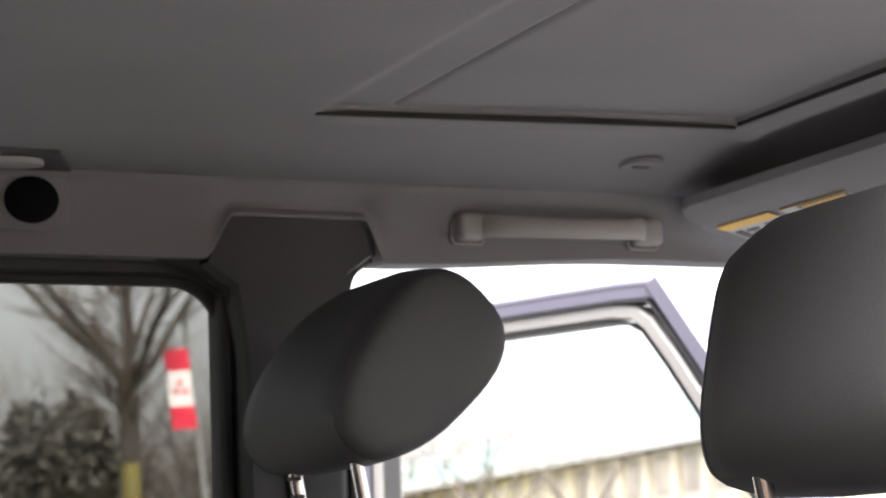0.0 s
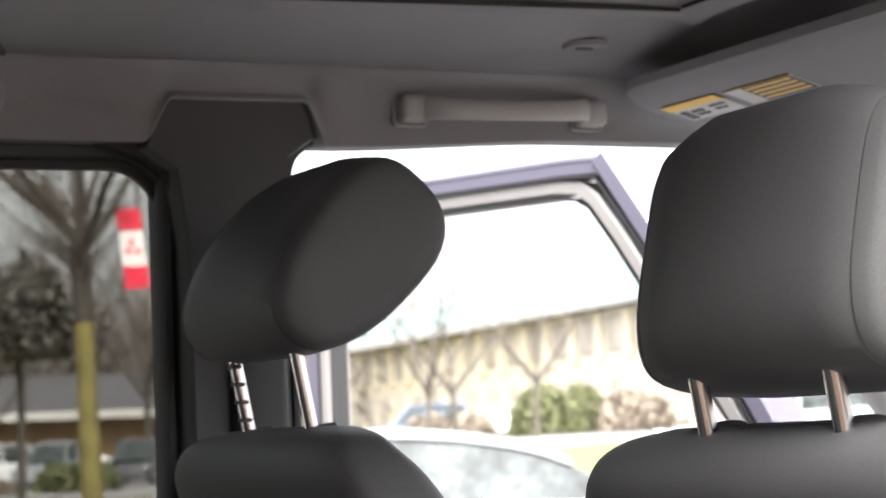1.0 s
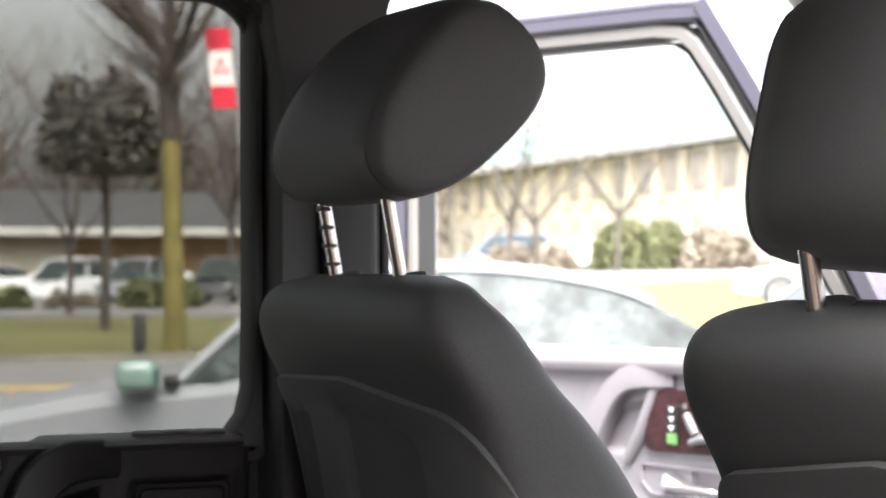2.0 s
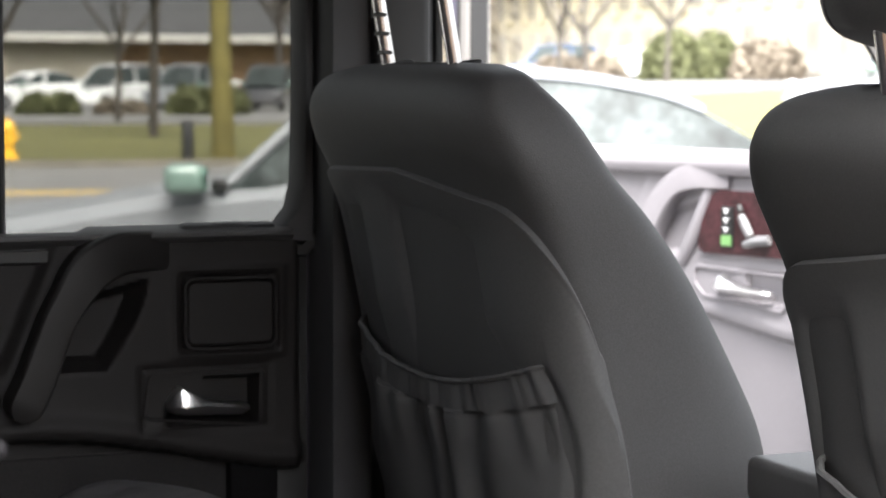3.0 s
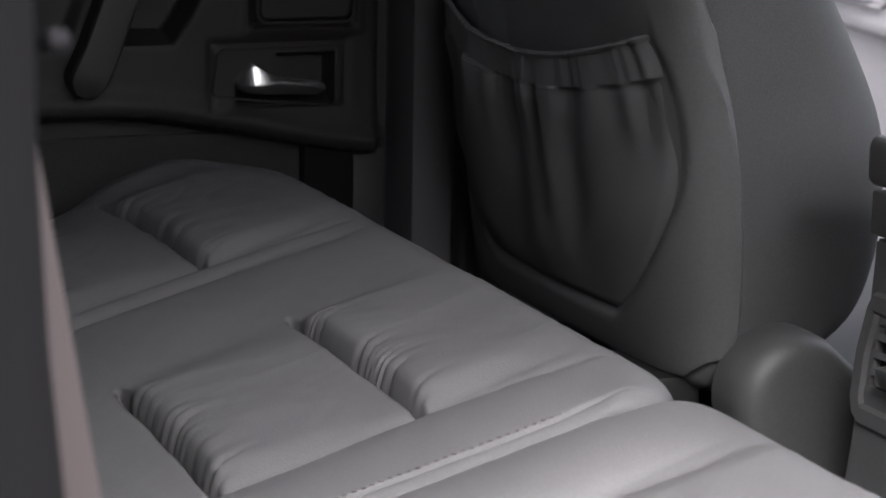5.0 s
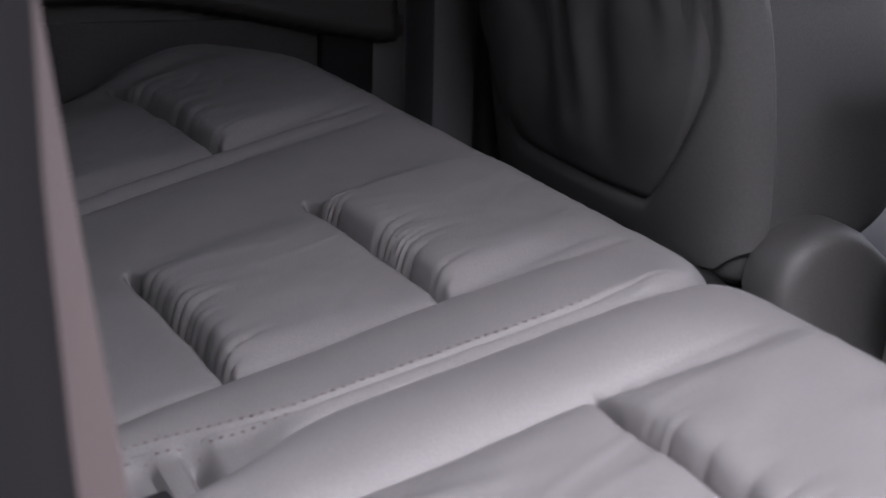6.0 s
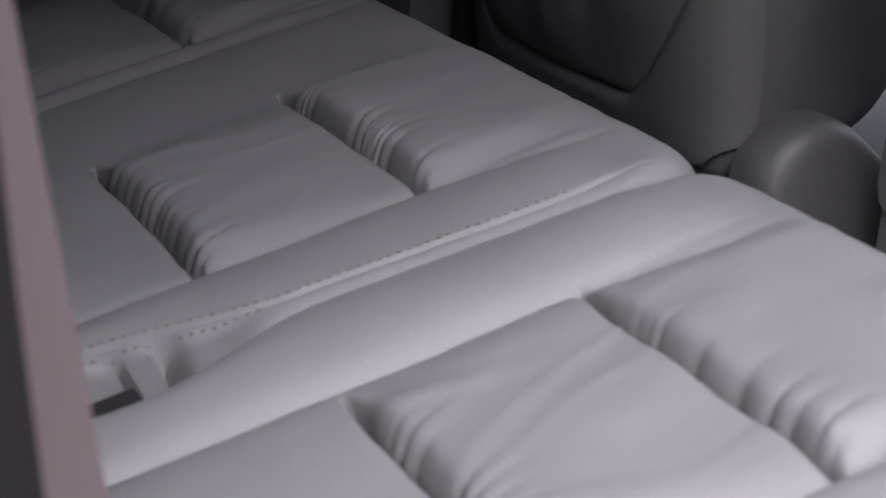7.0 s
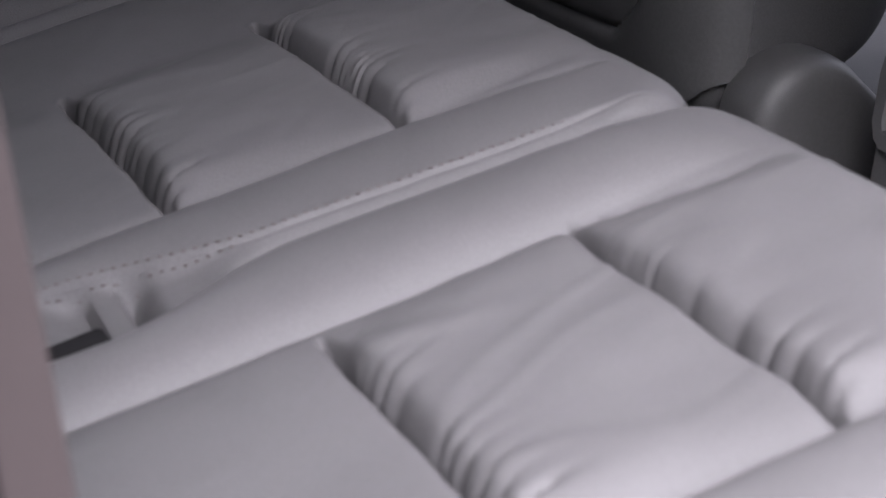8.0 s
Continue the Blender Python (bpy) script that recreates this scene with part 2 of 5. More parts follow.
# sheet metal floor, closing walls
bm = rbox(-1.5, 1.25, -0.72, 0.72, 0.62, 0.70, 0.01)
setting("floor", bm, CARPET, "black carpeted cabin floor", "floor")
bm = rbox(-1.56, -1.5, -0.74, 0.74, 0.62, 1.34, 0.01)
rbox(-1.56, -1.5, -0.74, 0.74, 1.80, 1.90, 0.01, bm=bm)
for y in (-0.74, 0.60):
    rbox(-1.56, -1.5, y, y + 0.14, 1.34, 1.80, 0.01, bm=bm)
setting("wall_rear", bm, PILLAR, "plain grey tailgate wall round the rear window", "wall")
bm = rbox(1.22, 1.30, -0.74, 0.74, 0.62, 1.28, 0.02)
rbox(0.95, 1.22, -0.72, 0.72, 1.10, 1.26, 0.04, 3, bm=bm)
setting("wall_front", bm, DOOR_DARK, "dark dashboard and bulkhead", "wall")
# near side: sill, centre pillar, load bay side; both near doors stand open
bm = rbox(-1.5, 1.25, -0.76, -0.70, 0.62, 0.80, 0.015)
rbox(-1.5, -0.80, -0.76, -0.70, 0.80, 1.36, 0.015, bm=bm)
rbox(-1.5, -0.80, -0.76, -0.70, 1.78, 1.92, 0.015, bm=bm)
for x in (-1.5, -0.92):
    rbox(x, x + 0.12, -0.76, -0.70, 1.36, 1.78, 0.015, bm=bm)
rbox(0.04, 0.15, -0.75, -0.68, 0.80, 1.92, 0.02, bm=bm)
rbox(1.0, 1.25, -0.76, -0.70, 0.80, 1.30, 0.015, bm=bm)
setting("wall_near", bm, PILLAR, "near body side with open doorways", "wall")


# panes of the tailgate and of the load bay
bm = rbox(-1.533, -1.529, -0.605, 0.605, 1.335, 1.805, 0)
glass = setting("window_rear", bm, TINT_GLASS, "tinted glass of the tailgate window", "window", smooth=False)
glass.visible_shadow = False
bm = rbox(-1.385, -0.915, -0.732, -0.728, 1.355, 1.785, 0)
glass = setting("window_load_bay", bm, TINT_GLASS, "tinted glass of the load bay window", "window", smooth=False)
glass.visible_shadow = False


# headliner with the sunroof recess
def slot_y(x):
    """The side edge of the sunroof blind, which narrows forwards."""
    return 0.449 - 0.105 * max(0.0, x - 0.03)


def roof_z(x, y):
    a = abs(y)
    z = 1.868 - 0.022 * smooth01((a - 0.44) / 0.20) - 0.006 * (a / 0.5) ** 2
    if a > 0.635:
        z -= 0.0
    # the blind lies above the lining, behind a dark slot along its sides and front
    run = smooth01((x - 0.018) / 0.03)
    ye = slot_y(x)
    inside = smooth01((ye + 0.003 - a) / 0.006) * smooth01((0.466 - x) / 0.006)
    z += inside * 0.010 * run
    # rolled lip along the slot
    z -= 0.005 * math.exp(-((a - ye - 0.019) / 0.012) ** 2) * run * (1 if x < 0.50 else 0)
    z -= 0.008 * math.exp(-((x - 0.487) / 0.016) ** 2) * smooth01((ye + 0.035 - a) / 0.03)
    # joint of the blind
    if a < ye - 0.002:
        z += 0.004 * math.exp(-((x - 0.102) / 0.0022) ** 2)
    # the front header falls towards the windscreen behind the visors
    z -= 0.046 * smooth01((x - 0.545) / 0.055)
    return z


xs = sorted(set(span(-1.5, 0.0, 0.06) + span(0.0, 0.125, 0.004) + span(0.13, 0.44, 0.03) + span(0.452, 0.50, 0.003) + span(0.51, 0.78, 0.015)))
ys = sorted(set(span(-0.66, -0.48, 0.02) + span(-0.476, -0.386, 0.003) + span(-0.37, 0.37, 0.04) + span(0.386, 0.476, 0.003) + span(0.48, 0.64, 0.01)))
bm = grid(xs, ys, lambda x, y: (x, y, roof_z(x, y)))
bmesh.ops.reverse_faces(bm, faces=bm.faces)
ceiling = setting("ceiling", bm, LINER, "grey cloth headliner with a closed sunroof blind", "ceiling")
# black strips that stand in for the shade inside the slot
bm = loft([[(x, slot_y(x) + dy, z) for dy, z in ((-0.0035, 1.862), (0.0008, 1.862), (0.0008, 1.862 + h), (-0.0035, 1.862 + h))] for x, h in ((0.026, 0.002), (0.06, 0.005), (0.30, 0.006), (0.462, 0.003))])
loft([[(x, y, z) for x, z in ((0.4630, 1.8645), (0.4655, 1.8645), (0.4655, 1.869), (0.4630, 1.869))] for y in (-0.36, -0.1, 0.2, 0.40)], bm)
part("sunroof_slot_shade", bm, RUBBER, ceiling, "black strips drawn as shade in the slot round the sunroof blind")
bm = rbox(-1.56, 0.80, -0.76, 0.78, 1.915, 1.94, 0.01)
setting("roof_panel", bm, PAINT, "sheet metal roof over the cabin", "roof")


# side band of the headliner: from the ridge down to the door tops, with the raised step over the pillar
def band(x, t):
    """t runs from the ridge (0) to the lower edge (1)."""
    step = smooth01((x + 0.012) / 0.030) * smooth01((0.190 - x) / 0.030)
    low = 1.757 + 0.012 * smooth01((x - 0.2) / 0.3) + 0.044 * step
    z = 1.838 + (low - 1.838) * t
    lip = 0.006 * math.exp(-((t - 0.03) / 0.06) ** 2)
    y = 0.640 + 0.020 * smooth01(t * 1.5) - lip - 0.008 * math.exp(-((t - 0.95) / 0.14) ** 2) * step
    return (x, y, z)


us = sorted(set(span(-1.5, -0.05, 0.05) + span(-0.03, 0.21, 0.005) + span(0.22, 0.78, 0.03)))
vs = [0, 0.03, 0.06, 0.1, 0.15, 0.3, 0.45, 0.6, 0.75, 0.85, 0.9, 0.94, 0.98, 1.0]
bm = grid(us, vs, band)
bm.verts.index_update()
nv = len(vs)
bm.verts.ensure_lookup_table()
edge_low = [bm.verts[i * nv + nv - 1] for i in range(len(us))]
back = [bm.verts.new(v.co + Vector((0, 0.07, 0.004))) for v in edge_low]
for i in range(len(back) - 1):
    bm.faces.new((edge_low[i], edge_low[i + 1], back[i + 1], back[i]))
setting("trim_roof_side", bm, LINER, "grey cloth side band of the headliner", "trim")

# B pillar with its upper cap
bm = bmesh.new()
cap_prof = [(-0.012, 1.752), (0.004, 1.790), (0.012, 1.804), (0.160, 1.807), (0.168, 1.796), (0.174, 1.764), (0.146, 1.745), (0.139, 1.60), (0.139, 0.9), (0.03, 0.9), (0.03, 1.66), (0.02, 1.73)]
loft([[(u, 0.72, v) for u, v in cap_prof], [(u, 0.668, v) for u, v in cap_prof],
      [(u, 0.660, v) for u, v in inset(cap_prof, -0.003)]], bm)
pillar = setting("pillar_b", bm, PILLAR, "dark grey plastic centre pillar trim with a chamfered cap", "pillar")
# black instead of pillar grey: the colour carries the shade on this strip
bm = rbox(0.070, 0.128, 0.640, 0.664, 0.92, 1.66, 0.010, 3)
part("belt_cover", bm, RUBBER, pillar, "raised pillar cover, coloured black for shade")
bm = rbox(0.139, 0.148, 0.660, 0.735, 0.75, 1.70, 0.003)
part("pillar_seal", bm, RUBBER, pillar)

# sill plate under the open front door
bm = rbox(0.18, 1.10, 0.625, 0.74, 0.785, 0.862, 0.008, 3)
rbox(0.18, 1.10, 0.590, 0.628, 0.785, 0.846, 0.006, 3, bm=bm)
setting("sill_plate", bm, SILL_STEEL, "stepped bright steel door sill plate", "sill")

# far body side: roof rail above the doors, sill below, door opening edges
bm = rbox(-1.5, 0.80, 0.715, 0.76, 1.79, 1.92, 0.01)
rbox(-1.5, -0.62, 0.715, 0.76, 0.62, 1.92, 0.01, bm=bm)
rbox(-1.5, 1.25, 0.70, 0.76, 0.62, 0.78, 0.01, bm=bm)
rbox(0.03, 0.139, 0.715, 0.755, 0.7, 1.82, 0.01, bm=bm)
setting("wall_far", bm, PAINT, "lavender silver body side round the doors", "wall")
# front doorway: rail seal and rounded rear top corner
arc = [(0.147, 1.66)] + [(0.147 + 0.055 * (1 - math.cos(radians(a))), 1.716 + 0.055 * math.sin(radians(a))) for a in range(0, 91, 10)] + [(0.30, 1.7725), (0.50, 1.780), (0.66, 1.785), (0.78, 1.70), (0.95, 1.45)]
bm = tube([(u, 0.694, v) for u, v in arc], 0.0075, 8)
setting("trim_doorway", bm, RUBBER, "black rubber seal round the open front doorway", "trim")
fill = bmesh.new()
corner = [(0.140, 1.69), (0.140, 1.80), (0.25, 1.80), (0.25, 1.776)] + [(0.150 + 0.055 * (1 - math.cos(radians(a))), 1.718 + 0.055 * math.sin(radians(a))) for a in range(90, -1, -10)]
loft([[(u, 0.73, v) for u, v in corner], [(u, 0.672, v) for u, v in corner]], fill)
setting("trim_corner", fill, PILLAR, "dark plastic corner of the door opening", "trim")
# windscreen pillar
bm = tube([(0.66, 0.69, 1.80), (0.80, 0.70, 1.66), (1.0, 0.71, 1.40), (1.2, 0.71, 1.22)], [0.035, 0.035, 0.035, 0.035], 10)
setting("pillar_a", bm, LINER_PLASTIC, "light grey windscreen pillar trim", "pillar")
bm = tube([(0.66, -0.69, 1.80), (0.80, -0.70, 1.66), (1.0, -0.71, 1.40), (1.2, -0.71, 1.22)], 0.035, 10)
setting("pillar_a_near", bm, LINER_PLASTIC, "light grey windscreen pillar trim", "pillar")


# ---- door trim shared by both doors ----
def trim_depth(u, v):
    """How far the door skin stands proud at (u, v): recessed pull pocket, joint lines, lower pocket."""
    d = 0.0
    # pull pocket behind the grab handle
    e = max(-(u + 0.250 + (v - 1.20) * -0.35), u + 0.138 + 0.043 * max(0.0, (1.262 - v) / 0.09) ** 1.6, 1.172 - v, v - 1.262 - (u + 0.14) * 0.25)
    d -= 0.035 * smooth01(-e / 0.014)
    # step behind the arm towards the rear, with a joint under the ledge
    behind = smooth01((-0.222 - u - (1.30 - v) * 0.40) / 0.016)
    d -= 0.012 * smooth01((v - 1.165) / 0.020) * behind
    d += 0.005 * smooth01((v - 1.281) / 0.005) * behind
    # lower edge: the trim ends in a bow, below it a set-back carpeted part
    bow = 1.112 - 0.045 * smooth01((u + 0.25) / 0.30)
    d -= 0.030 * smooth01((bow - v) / 0.008)
    d += 0.006 * math.exp(-((v - bow - 0.010) / 0.010) ** 2)
    # front edge rounds away
    d -= 0.03 * smooth01((u - 0.004) / 0.02) ** 2
    # groove round the ashtray panel
    q = max(abs(u + 0.0595) - 0.049, abs(v - 1.2255) - 0.037)
    d += 0.003 * math.exp(-((q - 0.004) / 0.004) ** 2) - 0.003 * math.exp(-((q + 0.003) / 0.003) ** 2)
    # recess of the release lever
    q = min(max(abs(u + 0.0575) - 0.029, abs(v - 1.1405) - 0.024), max(abs(u + 0.078) - 0.046, abs(v - 1.128) - 0.010))
    d -= 0.022 * smooth01((-q) / 0.006)
    q = max(abs(u + 0.083) - 0.064, abs(v - 1.143) - 0.031)
    d -= 0.0025 * math.exp(-(q / 0.0025) ** 2)
    return d


def door_skin(place, material, parent, label):
    us_ = span(-0.62, -0.32, 0.02) + span(-0.315, 0.028, 0.003)
    vs_ = span(0.80, 1.05, 0.02) + span(1.053, 1.318, 0.003)
    b_ = grid(us_, vs_, lambda u, v: place(u, v, trim_depth(u, v)))
    part("trim_panel", b_, material, parent, label)


def lever(place, parent):
    """Release lever: a faceted paddle that narrows towards the front; the upper facet tapers out half way."""
    rings = []
    for u, top, ridge, low_, w in ((-0.1245, 1.1405, 1.1385, 1.135, 0.006), (-0.122, 1.1440, 1.1388, 1.131, 0.013), (-0.113, 1.1560, 1.1392, 1.128, 0.019), (-0.110, 1.1555, 1.1392, 1.1275, 0.020),
                                   (-0.098, 1.1480, 1.1398, 1.126, 0.020), (-0.087, 1.1425, 1.1402, 1.1255, 0.018), (-0.070, 1.1400, 1.1385, 1.125, 0.016), (-0.054, 1.1382, 1.1362, 1.1245, 0.014),
                                   (-0.046, 1.1372, 1.1335, 1.1245, 0.012), (-0.0415, 1.1350, 1.1320, 1.127, 0.008)):
        rings.append([place(u, top, w * 0.35 - 0.004), place(u, top - 0.10 * (top - ridge), w * 0.80), place(u, ridge, w), place(u, ridge - 0.002, w), place(u, low_ + 0.003, w * 0.55), place(u, low_, -0.004)])
    part("release_lever", loft(rings), CHROME, parent, "chrome release lever")


def grab(place, material, parent, pts):
    """Broad pull handle of (u, v, depth, half width): it leaves the trim under the sill, turns down and ends rounded."""
    pts = refine(pts, 4)
    rings = []
    for i, (u, v, w, h) in enumerate(pts):
        a, c = Vector(pts[max(i - 1, 0)][:2]), Vector(pts[min(i + 1, len(pts) - 1)][:2])
        t = (c - a).normalized()
        n = Vector((-t.y, t.x))
        prof = [(-1, -0.030), (-1, -0.008), (-0.95, -0.003), (-0.84, -0.0004), (-0.66, 0.0), (0.66, 0.0), (0.84, -0.0004), (0.95, -0.003), (1, -0.008), (1, -0.030)]
        rings.append([place(u + n.x * h * s, v + n.y * h * s, w + d) for s, d in prof])
    # rounded lower end
    (u, v, w, h), (u0, v0) = pts[-1], pts[-3][:2]
    t = (Vector((u, v)) - Vector((u0, v0))).normalized()
    n = Vector((-t.y, t.x))
    for f, k in ((0.45, 0.90), (0.80, 0.62), (1.0, 0.25)):
        rings.append([place(u + t.x * h * f + n.x * h * s * k, v + t.y * h * f + n.y * h * s * k, w + d - 0.004 * f) for s, d in prof])
    part("pull_handle", loft(rings), material, parent, "curved plastic pull handle")


# rear door, closed
rear_door = thing("rear_door", "closed dark-trimmed rear car door with tinted window", "car door", (-0.2, 0.72, 0.75))
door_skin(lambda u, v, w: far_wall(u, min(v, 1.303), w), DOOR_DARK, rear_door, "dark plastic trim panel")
bm = rbox(-0.62, 0.035, 0.738, 0.770, 0.76, 1.280, 0.008)
part("door_shell", bm, PAINT, rear_door, "lavender silver painted door shell")
bm = rbox(0.036, 0.12, 0.728, 0.737, 0.76, 1.80, 0.002)
rbox(-0.01, 0.036, 0.728, 0.737, 0.76, 1.30, 0.002, bm=bm)
part("door_edge", bm, RUBBER, rear_door)
lever(far_wall, rear_door)
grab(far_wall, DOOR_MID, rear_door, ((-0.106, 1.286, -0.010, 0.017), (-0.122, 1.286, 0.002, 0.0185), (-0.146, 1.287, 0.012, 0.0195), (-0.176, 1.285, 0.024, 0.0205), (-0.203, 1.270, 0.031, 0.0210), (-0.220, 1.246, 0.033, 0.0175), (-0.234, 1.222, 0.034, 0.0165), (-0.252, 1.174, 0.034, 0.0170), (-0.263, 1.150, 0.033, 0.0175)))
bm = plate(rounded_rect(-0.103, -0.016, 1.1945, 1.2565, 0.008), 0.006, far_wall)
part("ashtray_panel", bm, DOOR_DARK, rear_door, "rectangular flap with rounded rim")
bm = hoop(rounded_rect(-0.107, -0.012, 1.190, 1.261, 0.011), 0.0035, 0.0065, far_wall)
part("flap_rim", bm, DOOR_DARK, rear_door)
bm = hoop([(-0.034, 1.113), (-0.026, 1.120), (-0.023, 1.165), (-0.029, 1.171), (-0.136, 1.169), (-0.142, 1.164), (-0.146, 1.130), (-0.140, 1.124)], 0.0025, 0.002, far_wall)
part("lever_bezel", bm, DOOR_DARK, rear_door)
# sill ledge, paler than the trim to show window light on its top
led = [(0.694, 1.2965), (0.6905, 1.3000), (0.692, 1.3040), (0.700, 1.3065), (0.722, 1.308), (0.735, 1.309), (0.735, 1.292), (0.705, 1.292)]
bm = loft([[(x, y, z - (0.007 * smooth01((y - 0.70) / 0.03) if x < -0.2 else 0.0)) for y, z in led] for x in (-0.62, -0.23, -0.205, -0.19, -0.17, -0.05, 0.004)])
part("sill_ledge", bm, SILL, rear_door, "padded sill ledge, coloured lighter for light from the window")
# upright inner frame that flows out of the ledge
fr = [(-0.022, 1.300), (-0.004, 1.309), (0.008, 1.324), (0.014, 1.350), (0.016, 1.45), (0.016, 1.74), (0.030, 1.74), (0.030, 1.292), (-0.022, 1.292)]
fr.reverse()
bm = loft([[(u, 0.736, v) for u, v in fr], [(u, 0.706, v) for u, v in fr], [(u, 0.700, v) for u, v in inset(fr, 0.004)]])
part("inner_frame", bm, PILLAR, rear_door, "dark grey upright of the window frame")
bm = plate(rounded_rect(-0.105, -0.010, 0.7005, 0.7225, 0.008), 0.003, lambda u, v, w: (u, v, 1.3066 + (v - 0.7005) * 0.08 + w))
lockplate = part("lock_plate", bm, PILLAR, rear_door)
bm = loft([[(-0.058 + r * 1.7 * math.cos(a), 0.711 + r * 0.7 * math.sin(a), z - 0.0060 + 0.056 * r * math.sin(a)) for a in [2 * math.pi * k / 14 for k in range(14)]] for r, z in ((0.009, 1.314), (0.009, 1.3172), (0.007, 1.3176))])
part("lock_pin_hole", bm, BLACK, lockplate)
# lower carpeted part and its dark slot
bm = rbox(-0.60, -0.055, 0.722, 0.735, 0.80, 1.09, 0.004)
part("door_pocket", bm, CARPET, rear_door)
bm = rbox(-0.056, -0.006, 0.710, 0.734, 0.82, 1.085, 0.004)
part("pocket_edge", bm, FELT, rear_door)
# window: nested frames round the pane
wo = rounded_rect(-0.275, 0.024, 1.270, 1.740, 0.05, 8, (0.055, 0.055, 0.05, 0.006))
bm = hoop(inset(wo, -0.006), 0.010, 0.012, lambda u, v, w: (u, 0.728 - w, v))
window = part("window_seal", bm, RUBBER, rear_door, "black rubber window seal")
wf = rounded_rect(-0.275, 0.024, 1.300, 1.740, 0.05, 8, (0.055, 0.055, 0.05, 0.006))
bm = hoop(inset(wf, -0.024), 0.019, 0.020, lambda u, v, w: (u, 0.726 - w, v))
part("window_frame", bm, PILLAR, rear_door, "dark painted window frame")
bm = hoop([(u, max(v, 1.276)) for u, v in inset(wf, -0.040)], 0.016, 0.020, lambda u, v, w: (u, 0.7235 - w, v))
part("door_seal", bm, RUBBER, rear_door, "black rubber door seal")
bm = plate(inset(wo, -0.004), 0.004, lambda u, v, w: (u, 0.737 - w, v), bevel=0.001)
pane = part("pane", bm, TINT_GLASS, rear_door, "tinted window glass", smooth=False)
pane.visible_shadow = False
bm = rbox(-0.330, -0.274, 0.712, 0.74, 1.30, 1.76, 0.006)
part("window_divider", bm, BLACK, rear_door)
# pillar trim between the frame and the centre pillar
bm = tube([(u, 0.690, v) for u, v in [(-0.28, 1.772), (-0.08, 1.774), (-0.035, 1.765), (0.014, 1.745), (0.036, 1.71), (0.046, 1.66), (0.050, 1.40), (0.052, 1.0), (0.054, 0.8)]], 0.011, 8)
setting("trim_rear_doorway", bm, RUBBER, "black rubber seal round the rear doorway", "trim")

# front door, standing wide open
HX, HY = 1.05, 0.76
DX, DY = -0.3102, 0.9507


def on_door(s, z, w=0.0):
    """Place on the open front door: distance from the hinge, height, distance into the cabin side."""
    return (HX + DX * s - DY * w, HY + DY * s + DX * w, z)


def front_place(u, v, w):
    return on_door(0.455 - u * 1.24, v + 0.022, w)


front_door = thing("front_door", "light grey trimmed front car door standing wide open", "car door", on_door(0.5, 0.72))
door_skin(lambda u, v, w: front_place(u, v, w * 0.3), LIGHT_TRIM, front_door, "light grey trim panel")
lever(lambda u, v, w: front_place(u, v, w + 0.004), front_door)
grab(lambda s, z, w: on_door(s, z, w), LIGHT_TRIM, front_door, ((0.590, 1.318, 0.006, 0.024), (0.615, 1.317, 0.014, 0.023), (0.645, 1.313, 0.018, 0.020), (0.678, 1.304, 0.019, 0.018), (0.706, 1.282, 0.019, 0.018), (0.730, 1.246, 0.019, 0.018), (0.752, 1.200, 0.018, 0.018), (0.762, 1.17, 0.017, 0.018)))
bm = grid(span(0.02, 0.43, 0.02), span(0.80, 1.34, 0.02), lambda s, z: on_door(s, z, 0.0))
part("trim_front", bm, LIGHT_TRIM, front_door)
bm = rbox(0.0, 1.24, -0.05, 0.05, 0.70, 1.33, 0.01, m=Matrix(((DX, -DY, 0, HX + 0.098 * DY), (DY, DX, 0, HY - 0.098 * DX), (0, 0, 1, 0), (0, 0, 0, 1))))
part("door_shell", bm, PAINT, front_door, "lavender silver painted door shell")
led = [(0.0, 1.313), (0.012, 1.316), (0.018, 1.326), (0.017, 1.338), (0.010, 1.346), (0.0, 1.350), (-0.03, 1.350)]
bm = loft([[on_door(s, z, w) for w, z in led] for s in (0.05, 0.3, 0.6, 0.9, 1.22)])
part("sill_ledge", bm, LIGHT_TRIM, front_door, "light grey sill ledge under the window")
# ribbed inlay in the pull pocket
bm = bmesh.new()
for k in range(10):
    s0 = 0.650 + k * 0.0085
    bm = merge(bm, tube([on_door(s0 + 0.010, 1.205, -0.020), on_door(s0, 1.292, -0.020)], 0.0040, 6))
part("ribbed_inlay", bm, LIGHT_TRIM, front_door, "ribbed grey inlay in the pull pocket")
# raised rib between the pocket and the switch panel
bm = tube([on_door(0.592, 1.340, 0.0), on_door(0.618, 1.308, 0.003), on_door(0.640, 1.262, 0.003), on_door(0.656, 1.226, 0.003), on_door(0.680, 1.190, -0.001)], [0.009, 0.010, 0.010, 0.011, 0.010], 10)
part("trim_rib", bm, LIGHT_TRIM, front_door)


def face(pts_, thick, bevel=0.001):
    """A plate on the door over points of (s, z), given clockwise."""
    return plate(list(reversed(pts_)), thick, lambda u, v, w: on_door(u, v, w), bevel=bevel)


